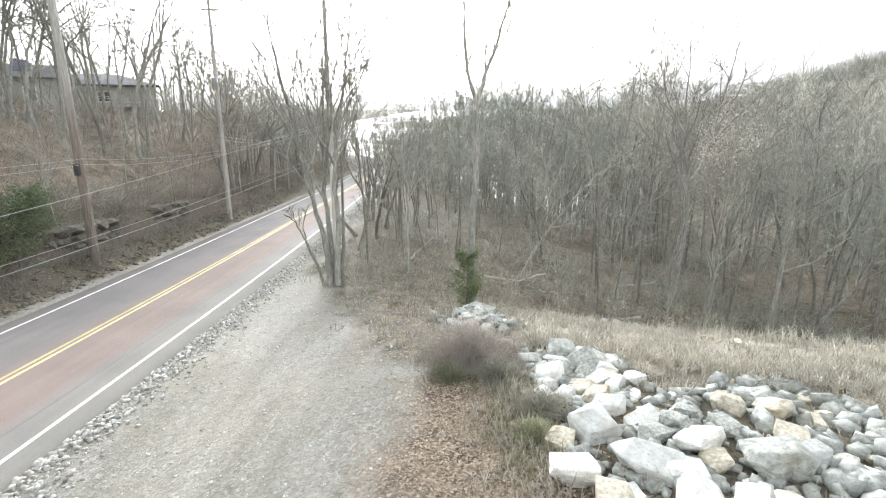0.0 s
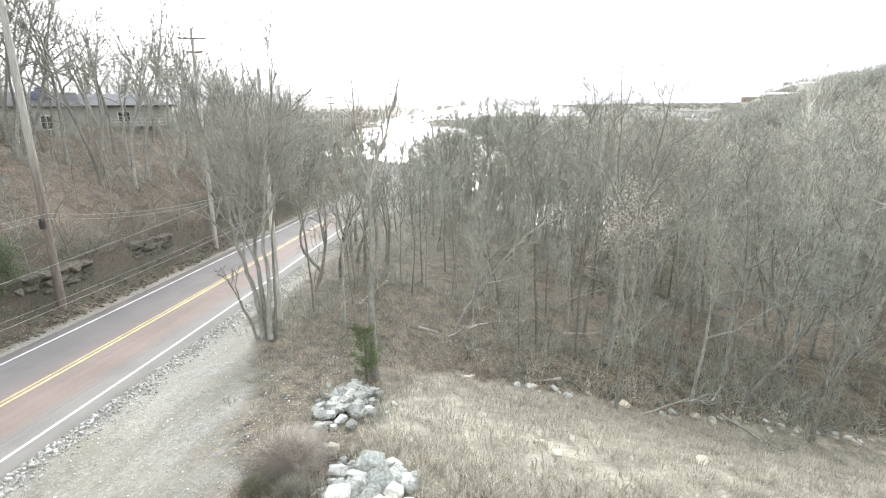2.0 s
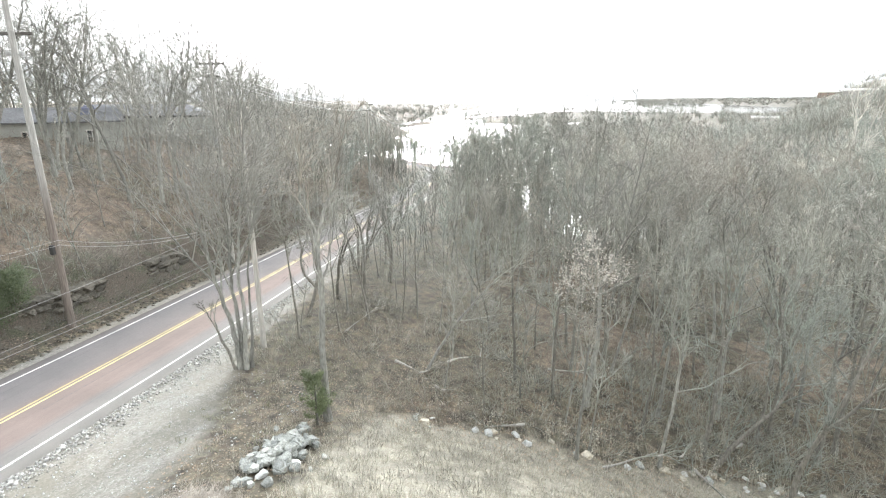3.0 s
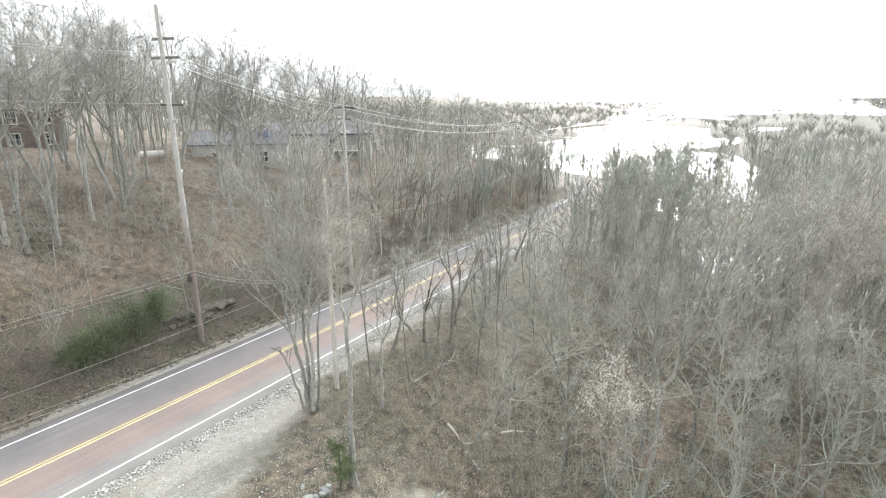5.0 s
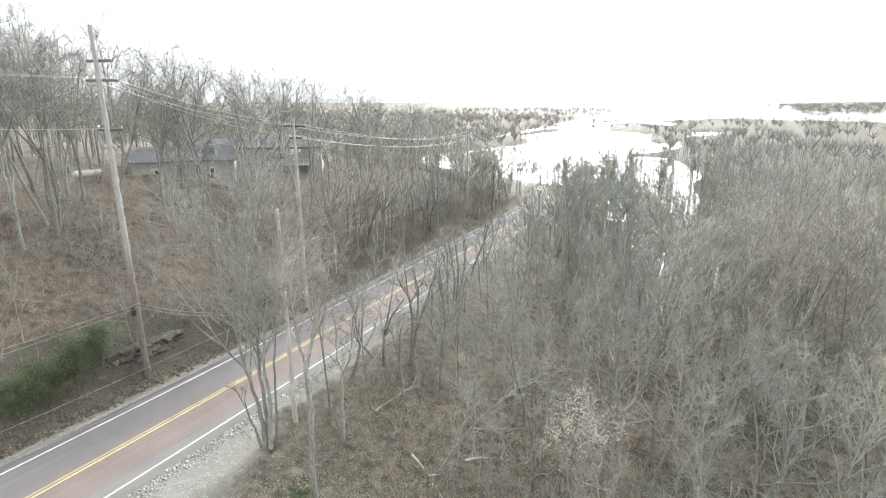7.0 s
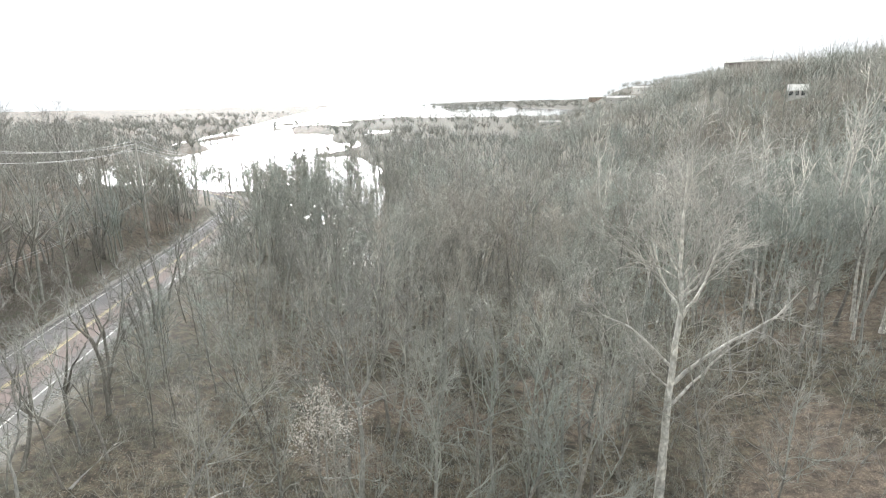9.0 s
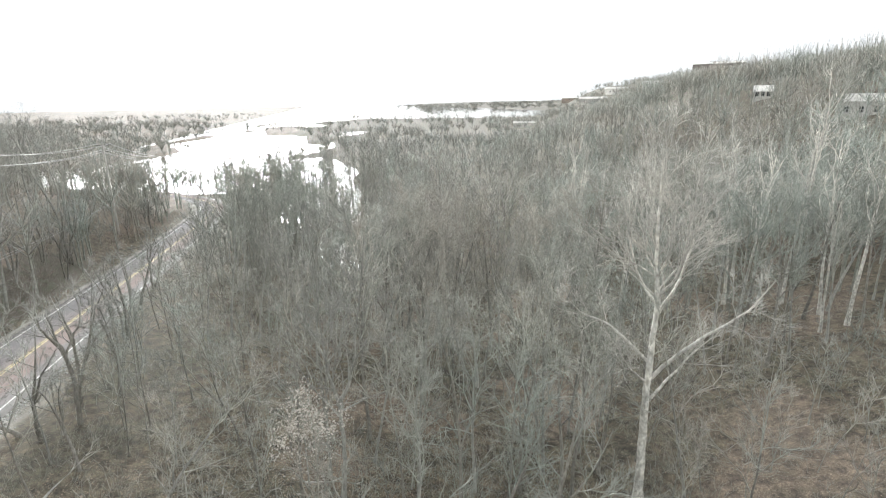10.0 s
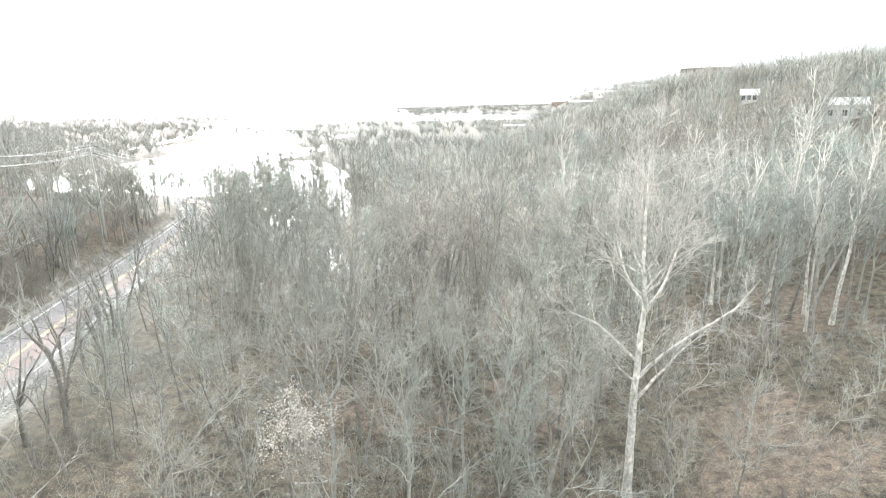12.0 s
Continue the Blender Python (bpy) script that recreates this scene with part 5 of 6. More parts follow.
shaped_tree("crooked_tree", "small tree bent sharply at the foot beside the road", -6.6, 39.8, [
    (((0, 0, 0), (-1.1, 0, 1.5), (-1.5, 0, 2.6), (-1.4, 0, 4.4), (-1.7, 0, 6.6), (-1.5, 0, 8.6)), 0.155, 0.015, 0.5, 7, 2.0, 0.6),
    (((-1.45, 0, 3.6), (-0.9, 0, 5.0), (-0.7, 0, 7.4)), 0.07, 0.012, 0.3, 5, 1.6, 0.6)], 85, bark_dark, twig_grey, 0.45, group=CROOKED, subs=4, twigs=4, fine=1)
shaped_tree("crooked_tree", "dark wide-forked small tree beside the road", -3.4, 40.6, [
    (((0, 0, 0), (0.1, 0, 2.6), (0.0, 0, 5.2), (-0.7, 0, 6.6), (-1.0, 0, 7.8), (-0.8, 0, 10.0)), 0.17, 0.02, 0.5, 7, 2.1, 0.65),
    (((0.02, 0, 5.0), (0.7, 0, 6.4), (1.2, 0, 7.3), (1.1, 0, 9.4)), 0.09, 0.015, 0.35, 6, 1.9, 0.65),
    (((0.8, 0, 6.5), (1.9, 0, 7.4), (2.2, 0, 9.2)), 0.05, 0.012, 0.3, 4, 1.4, 0.65)], 86, bark_dark, twig_grey, 0.45, group=CROOKED, subs=4, twigs=4, fine=1)
CROOK = []
for i in range(3):
    CROOK.append(tree_kind("crooked_tree", "dark crooked forked small tree beside the road", grow(80 + i, 8.2, 0.15, 0.42, 0.22, 7, 5, 4, 1, 0.08, 0.06, stems=1 + i % 2, splay=0.12, wig=0.11, thick=1.0, tw_len=0.7, fork=0.42, bend=0.2), bark_dark, twig_grey, group=CROOKED))
for k, (x, y, s, tn) in enumerate(((-4.9, 38.9, 0.85, 0.4), (-2.3, 44.5, 1.0, 2.2), (-5.6, 34.6, 0.7, 4.0), (-4.8, 44.0, 1.0, 1.0), (-6.4, 47.5, 1.0, 3.1), (-4.4, 50.5, 1.1, 5.0),
                                   (-7.0, 53.0, 1.0, 0.2), (-6.1, 57.0, 1.1, 2.6), (-7.6, 62.0, 1.0, 4.4), (-8.7, 69.0, 1.1, 1.7), (-9.6, 77.0, 1.1, 0.9), (-1.2, 35.0, 0.8, 5.5))):
    if k < 3:
        park(CROOK[k], x, y, s, tn)
    else:
        again(CROOK[k % 3], x, y, s, tn)

NEAR_KINDS = []
for i in range(5):
    NEAR_KINDS.append(tree_kind("bare_tree", "slender bare tree with fine grey twigs near the wood edge", grow(130 + i, 13.5, 0.10 + 0.02 * (i % 3), 0.38, 0.30, 11, 7, 5, 2, 0.04, 0.03, thick=1.1, tw_len=0.75, wig=0.05, seg=(10, 6, 2), bend=0.22, limb_ang=(0.5, 1.05), fork=(0.5, 0, 0.4, 0, 0.6)[i]), bark if i % 2 else bark_dark, twig_m, group="woodland trees"))
KINDS = []
for i in range(6):
    KINDS.append(tree_kind("bare_tree", "tall slender bare woodland tree with fine grey twigs", grow(30 + i, 14.5, 0.11 + 0.02 * (i % 3), 0.34, 0.30, 11, 7, 6, 1, 0.035, 0.04, thick=1.35, tw_len=0.9, wig=0.05, seg=(10, 5, 2), bend=0.19, limb_ang=(0.5, 0.95), fork=(0, 0.45, 0, 0.55)[i % 4]), bark if i % 2 else bark_dark, twig_m, group="woodland trees"))
OAKS = []
for i in range(5):
    OAKS.append(tree_kind("oak_tree", "bare spreading oak on the wooded hillside", grow(50 + i, 16.5, 0.20, 0.42, 0.38, 10, 7, 5, 1, 0.03, 0.03, limb_ang=(0.65, 1.2), thick=1.2, tw_len=0.9, wig=0.07, seg=(12, 7, 3), bend=0.2, fork=(0.45, 0, 0.5, 0, 0.55)[i]), bark, twig_oak, group="hillside oaks"))
PALES = []
for i in range(4):
    PALES.append(tree_kind("pale_tree", "slender white-barked tree with pale ascending branches", grow(60 + i, 19.0, 0.20, 0.45, 0.20, 11, 4, 3, 1, 0.015, 0.07, limb_ang=(0.4, 0.75), thick=1.35, tw_len=0.9, wig=0.025, limb_r=0.5, bend=0.15, top=0.4, fork=(0, 0.6, 0, 0.5)[i]), bark_pale, twig_pale, group="pale trees"))
HIGH = []
for i in range(3):
    HIGH.append(tree_kind("bare_tree", "tall thin bare tree near the flood's edge", grow(230 + i, 16.5, 0.14, 0.5, 0.24, 10, 6, 5, 1, 0.03, 0.05, thick=1.5, tw_len=0.9, wig=0.04, seg=(10, 5, 2), bend=0.18, limb_ang=(0.45, 0.85), fork=(0, 0.55, 0.6)[i]), bark if i else bark_dark, twig_m, group="woodland trees"))
SAPS = []
for i in range(4):
    SAPS.append(tree_kind("sapling", "thin bare sapling in the undergrowth", grow(70 + i, 6.5, 0.045, 0.3, 0.30, 7, 4, 4, 1, 0.10, thick=1.1, seg=(6, 3, 1), tw_len=0.7, bend=0.18), bark, twig_m, group="saplings"))


def scatter_pts(rng, n, x0, x1, y0, y1, gap, keep):
    pts, tries = [], 0
    while len(pts) < n and tries < n * 40:
        tries += 1
        x, y = rng.uniform(x0, x1), rng.uniform(y0, y1)
        if not keep(x, y) or any((x - a) ** 2 + (y - b) ** 2 < gap * gap for a, b in pts):
            continue
        pts.append((x, y))
    return pts


def off_road(x, y, m=1.5):
    return abs(x - float(road_x(y))) > HALF + m


HERO = [(x, y) for x, y, *_ in EDGE_TREES] + [(-5.5, 25.9), (1.2, 21.4), (33.0, 32.4), (12.6, 24.3), (13.5, 30.2), (4.2, 29.2), (20.3, 27.9), (-5.9, 28.85), (28.5, 26.5)]
open_to_silver = lambda x, y: not (60 < y < 116 and abs(x - 14.5 - 0.308 * (y - 4.8)) < 5)
clear = lambda x, y, m: open_to_silver(x, y) and all((x - a) ** 2 + (y - b) ** 2 > m * m for a, b in HERO) and (x - 30) ** 2 + (y - 28) ** 2 > 20


def plant():
    rng = random.Random(77)
    right = scatter_pts(rng, 235, -6, 74, 25.5, 92, 2.7, lambda x, y: off_road(x, y, 4.5) and x > float(road_x(y)) and clear(x, y, 2.2) and gz(x, y) > WATER_Z - 0.6 and (x > 6 or y > 30) and not (x > 36 and y < 43))
    first = set()
    for x, y in right:
        far_right = x > 45 and y < 80
        src = rng.choice(PALES) if rng.random() < (0.13 if far_right and y > 50 else 0.0) else rng.choice(NEAR_KINDS if y < 46 else KINDS)
        s = rng.uniform(0.85, 1.22) if x > 12 else rng.uniform(0.75, 1.1)
        edge = x - float(road_x(y)) < 12
        if edge:
            s *= 0.72
        elif x - float(road_x(y)) < 24:
            s *= 0.62 if y < 60 else 0.5
        if edge and y > 36:
            s *= 0.7
        if src in first:
            again(src, x, y, s, rng.uniform(0, 6.28), rng.uniform(0.92, 1.08), rng.gauss(0, 0.035))
        else:
            first.add(src)
            park(src, x, y, s, rng.uniform(0, 6.28))
    left = scatter_pts(rng, 112, -66, -24, 6, 110, 3.0, lambda x, y: float(road_x(y)) - x > (19 if y < 46 else 9) and not (abs((x - 15) * 0.425 + (y - 1.5) * 0.905) < 2.5 and x < -38) and (x + 70) ** 2 + (y - 37) ** 2 > 120 and ((x + 57) ** 2 + (y - 86) ** 2 > 190) and ((x + 51) ** 2 + (y - 63) ** 2 > 80))
    for x, y in left:
        src = rng.choice(OAKS) if rng.random() < 0.9 else rng.choice(KINDS)
        s = rng.uniform(0.82, 1.08) if y < 75 else rng.uniform(0.75, 1.05)
        if src in first:
            again(src, x, y, s, rng.uniform(0, 6.28), rng.uniform(0.9, 1.1), rng.gauss(0, 0.05))
        else:
            first.add(src)
            park(src, x, y, s, rng.uniform(0, 6.28))
    saps = scatter_pts(rng, 150, -9, 60, 23.5, 90, 1.6, lambda x, y: off_road(x, y, 1.8) and x > float(road_x(y)) and (x > 3 or y > 27))
    saps += scatter_pts(rng, 50, -34, -21, 8, 80, 1.6, lambda x, y: float(road_x(y)) - x > 7.5)
    saps += scatter_pts(rng, 34, 34, 72, 27, 46, 2.2, lambda x, y: True)
    for x, y in saps:
        src = rng.choice(SAPS)
        s = rng.uniform(0.6, 1.25)
        if src in first:
            again(src, x, y, s, rng.uniform(0, 6.28), 1.0, rng.gauss(0, 0.12))
        else:
            first.add(src)
            park(src, x, y, s, rng.uniform(0, 6.28))

    high = scatter_pts(random.Random(6), 17, 2, 13, 57, 104, 2.6, lambda x, y: True) + scatter_pts(random.Random(5), 34, 1, 34, 54, 102, 3.6, lambda x, y: off_road(x, y, 8) and clear(x, y, 2))
    for k, (x, y) in enumerate(high):
        s = ((11.4 if k < 17 else 10.6) - gz(x, y)) / 16.5 * (0.86 + 0.17 * ((k * 7) % 11) / 10)
        if k < 3:
            park(HIGH[k], x, y, s, k * 2.1)
        else:
            again(HIGH[k % 3], x, y, s, k * 1.7, 1.0, 0.04 * math.sin(k * 5.0))
    for _ in range(12):
        y = rng.uniform(18, 46)
        again(rng.choice(OAKS), -31 - 0.30 * y + rng.uniform(-6, 5), y, rng.uniform(0.82, 1.02), rng.uniform(0, 6.28))
    for x, y in scatter_pts(rng, 18, -80, -52, 38, 62, 3.2, lambda x, y: (x + 70) ** 2 + (y - 37) ** 2 > 110 and (x + 51) ** 2 + (y - 63) ** 2 > 70):
        again(rng.choice(OAKS), x, y, rng.uniform(0.7, 0.95), rng.uniform(0, 6.28))
    for _ in range(46):
        y = rng.uniform(52, 138)
        again(rng.choice(SAPS + CROOK), float(road_x(y)) - HALF - rng.uniform(2.5, 8.5), y, rng.uniform(0.75, 1.25), rng.uniform(0, 6.28))
    for _ in range(24):
        y = rng.uniform(42, 68)
        x = -0.70 * y + rng.uniform(-4.5, 4.5)
        if (x + 50) ** 2 + (y - 62) ** 2 > 55 and abs((x - 15.5) * 0.703 + (y - 1.3) * 0.712) > 2.6:
            again(rng.choice(OAKS), x, y, rng.uniform(0.8, 1.0), rng.uniform(0, 6.28))
    for x, y, s, k in ((65.6, 50.7, 1.0, 0), (65.4, 47.2, 1.1, 2), (62.2, 47.2, 0.7, 1), (60.0, 58.6, 1.05, 1), (65.3, 55.6, 1.1, 2), (55.0, 72.4, 0.95, 3), (66.7, 75.4, 1.1, 0),
                       (48.0, 62.0, 0.9, 2), (53.0, 64.0, 1.0, 1)):
        again(PALES[k], x, y, s, rng.uniform(0, 6.28), 1.0, rng.gauss(0, 0.02))


plant()


# far woods: joined, past the trees that stand singly
def far_tree(seed, H, lim, tw, thick, width=0.30, low=0.28):
    """A round-crowned bare tree: a short trunk whose limbs fan out to a dome, with twigs along them."""
    rng = random.Random(seed)
    rows = []
    fork = Vector((rng.gauss(0, 0.02), rng.gauss(0, 0.02), low + 0.22)) * H
    rows.append((0, 0, -0.5, *fork, 0.14 * thick ** 0.5, 0.09 * thick ** 0.5))
    for i in range(lim):
        az, ph = i * 2.4 + rng.uniform(-0.4, 0.4), 0.15 + 1.5 * ((i + rng.random()) / lim) ** 0.8
        end = Vector((math.cos(az) * math.sin(ph) * width, math.sin(az) * math.sin(ph) * width, 0.60 + 0.40 * math.cos(ph) * rng.uniform(0.8, 1.05))) * H
        a = Vector((0, 0, H * rng.uniform(low, low + 0.06))).lerp(fork, rng.uniform(0.2, 1.0))
        m = a.lerp(end, 0.5) + Vector((math.cos(az), math.sin(az), -0.2)) * H * 0.03
        rows += [(*a, *m, 0.045 * thick, 0.03 * thick), (*m, *end, 0.03 * thick, 0)]
        out = (end - Vector((0, 0, 0.45 * H))).normalized()
        for _ in range(tw):
            u = rng.uniform(0.05, 1.0)
            p = m.lerp(end, u)
            d = (out + Vector((rng.gauss(0, 0.55), rng.gauss(0, 0.55), rng.gauss(0.15, 0.45)))).normalized()
            rows.append((*p, *(p + d * H * rng.uniform(0.05, 0.13)), 0.013 * thick, 0))
    return tube(rows, 3)


def build_far_woods(name, label, pts, kinds, material, rng, scale=(0.8, 1.15)):
    out = []
    P = np.array(pts)
    Z = ground_z(P[:, 0], P[:, 1])
    for (x, y), z in zip(pts, Z):
        v, f = rng.choice(kinds)
        a, s = rng.uniform(0, 6.283), rng.uniform(*scale)
        c, sn = math.cos(a) * s, math.sin(a) * s
        out.append((np.stack([v[:, 0] * c - v[:, 1] * sn + x, v[:, 0] * sn + v[:, 1] * c + y, v[:, 2] * s + z], 1), f))
    v, f = merge(out)
    tri = [g for g in f if g.shape[1] == 3]
    quad = [g for g in f if g.shape[1] == 4]
    ob = mesh_obj(name, v, [np.concatenate(tri), np.concatenate(quad)], material)
    return tagged(ob, label, "woods", kind="stuff")


def far_points(rng, n, r0, r1, a0, a1, keep):
    pts = []
    tries = 0
    while len(pts) < n and tries < n * 30:
        tries += 1
        r = r0 + (r1 - r0) * rng.random() ** 1.4
        a = radians(rng.uniform(a0, a1))
        x, y = 15 + r * math.sin(a), 4 + r * math.cos(a)
        if keep(x, y):
            pts.append((x, y))
    return pts


def open_view(x, y):
    """False on the cleared ground in front of the far buildings."""
    for hx, hy, tn, w, *_ in far_houses:
        d = math.hypot(hx - 15, hy - 4)
        along, across = ((x - 15) * (hx - 15) + (y - 4) * (hy - 4)) / d, abs((x - 15) * (hy - 4) - (y - 4) * (hx - 15)) / d
        if 0.72 * d < along < d + 10 and across < w * 0.38:
            return False
    return True


def build_woods():
    rng = random.Random(9)
    wet = lambda x, y: gz(x, y) < WATER_Z - 0.05
    nearbox = lambda x, y: (-8 < x < 70 and 25 < y < 88) or (-66 < x < -24 and 6 < y < 110)
    lane = lambda x, y: y < 260 and abs(x - float(road_x(y))) < HALF + 2
    lot = lambda x, y: x < 30 and y < 26
    bld = lambda x, y: (x + 57) ** 2 + (y - 86) ** 2 < 220 or (x + 51) ** 2 + (y - 63) ** 2 < 90 or (x + 70) ** 2 + (y - 37) ** 2 < 140
    ok = lambda x, y: (open_to_silver(x, y) or y < 85) and not (nearbox(x, y) or lane(x, y) or lot(x, y) or bld(x, y)) and (not wet(x, y) or (y < 340 and rng.random() < 0.22))
    mid = far_points(rng, 950, 60, 300, -72, 64, ok)
    build_far_woods("far_woods", "bare grey-brown woods across the valley and hill", mid, [far_tree(s, 14.0, 12, 8, 2.2) for s in (201, 202, 203, 204, 205)], twig_m, rng)
    bank = far_points(rng, 420, 85, 420, -28, 16, lambda x, y: not lane(x, y) and not nearbox(x, y) and (not wet(x, y) or rng.random() < 0.75) and y > 85)
    build_far_woods("river_woods", "bare trees standing along the flooded river bank", bank, [far_tree(s, 12.0, 10, 6, 1.7, 0.26) for s in (211, 212, 213, 214)], twig_m, rng, (0.7, 1.05))
    flood = [p for p in ((rng.uniform(-14, 50), rng.uniform(93, 200)) for _ in range(270)) if not lane(*p)] + [(rng.uniform(-112, 5), rng.uniform(185, 262)) for _ in range(150)] + [(rng.uniform(-22, 62), rng.uniform(195, 335)) for _ in range(230)]
    build_far_woods("flooded_woods", "thin bare trees standing in the flood water", flood, [far_tree(s, 13.0, 8, 3, 1.7, 0.20, 0.46) for s in (251, 252, 253, 254)], twig_grey, rng, (0.7, 1.1))
    bend = [p for p in ((rng.uniform(-85, -14), rng.uniform(98, 205)) for _ in range(620)) if abs(p[0] - float(road_x(p[1]))) > HALF + 2.5 and not nearbox(*p) and p[0] < float(road_x(p[1])) + 40][:230]
    scrub = [far_tree(s, 11.5, 13, 9, 1.8, 0.40, 0.10) for s in (231, 232, 233)]
    build_far_woods("bend_woods", "bare woods round the road's bend", [p for p in bend if p[1] < 124], scrub, twig_m, rng, (0.5, 0.8))
    build_far_woods("bend_scrub", "low bare scrub on the shore past the road's bend", [p for p in bend if p[1] >= 124], scrub, twig_m, rng, (0.28, 0.5))
    ok2 = lambda x, y: not lane(x, y) and not wet(x, y)
    slope = far_points(rng, 850, 90, 330, 16, 66, lambda x, y: not nearbox(x, y) and x > 60 and open_view(x, y))
    build_far_woods("hill_woods", "bare grey woods on the hill across the valley", slope, [far_tree(s, 12.0, 12, 7, 2.1, 0.42, 0.14) for s in (221, 222, 223, 224)], twig_m, rng, (0.75, 1.15))
    hillside = far_points(rng, 1200, 310, 900, 16, 66, lambda x, y: x > 80 and open_view(x, y))
    build_far_woods("ridge_woods", "distant bare woods on the hill", hillside, [far_tree(s, 11.5, 10, 4, 4.0, 0.45, 0.1) for s in (206, 207, 208)], twig_m, rng, (0.7, 1.1))
    ridge = [(rng.uniform(300, 1900), rng.uniform(1500, 2700)) for _ in range(520)]
    build_far_woods("horizon_woods", "faint bare woods along the horizon ridge", ridge, [far_tree(s, 17.0, 9, 1, 14.0, 1.3, 0.05) for s in (261, 262)], twig_m, rng, (0.8, 1.3))
    plain = far_points(rng, 2500, 290, 1500, -60, 50, lambda x, y: (ok2(x, y) or rng.random() < 0.06) and float(fbm(x * 0.006, y * 0.010, 51)) > 0.42)
    plain += [p for p in ((rng.uniform(-520, -50), rng.uniform(300, 850)) for _ in range(900)) if not wet(*p)]
    build_far_woods("distant_woods", "distant bare woods along the river plain", plain, [far_tree(s, 12.0, 9, 2, 5.5, 0.5, 0.06) for s in (241, 242, 243)], twig_m, rng, (0.7, 1.1))


build_woods()


# undergrowth: thin stems and weeds
def brush(seed, n, h, spread, thick=0.006, splay=0.8):
    rng = random.Random(seed)
    rows = []
    for _ in range(n):
        a, r = rng.uniform(0, 6.283), spread * rng.random() ** 0.7
        p = Vector((math.cos(a) * r, math.sin(a) * r, -0.05))
        b = a + rng.gauss(0, 0.9)
        lean = rng.uniform(0, splay)
        d = Vector((math.cos(b) * lean, math.sin(b) * lean, 1)).normalized()
        L = h * rng.uniform(0.45, 1.1)
        q = p + d * L * 0.55
        d2 = (d + Vector((rng.gauss(0, 0.35), rng.gauss(0, 0.35), rng.gauss(-0.1, 0.25)))).normalized()
        rows.append((*p, *q, thick * 1.5, thick))
        rows.append((*q, *(q + d2 * L * 0.5), thick, 0))
        for _k in range(2):
            u = rng.uniform(0.3, 0.95)
            o = p + d * L * 0.55 * u
            rows.append((*o, *(o + turned(rng, d, rng.uniform(0.5, 1.1)) * L * rng.uniform(0.25, 0.5)), thick, 0))
    v, f = tube(rows, 3)
    tri = []
    for g in f:
        tri.append(g if g.shape[1] == 3 else np.concatenate([g[:, [0, 1, 2]], g[:, [0, 2, 3]]]))
    return v, [np.concatenate(tri)]


def build_stuff(name, label, category, pts, kinds, material, rng, smin, smax):
    P = np.array(pts)
    Z = ground_z(P[:, 0], P[:, 1])
    out = []
    for (x, y), z in zip(pts, Z):
        v, f = rng.choice(kinds)
        a, s = rng.uniform(0, 6.283), rng.uniform(smin, smax)
        c, sn = math.cos(a) * s, math.sin(a) * s
        out.append((np.stack([v[:, 0] * c - v[:, 1] * sn + x, v[:, 0] * sn + v[:, 1] * c + y, v[:, 2] * s + z], 1), f))
    v, f = merge(out)
    return tagged(mesh_obj(name, v, [np.concatenate([g for g in f if g.shape[1] == 3])], material), label, category, kind="stuff")


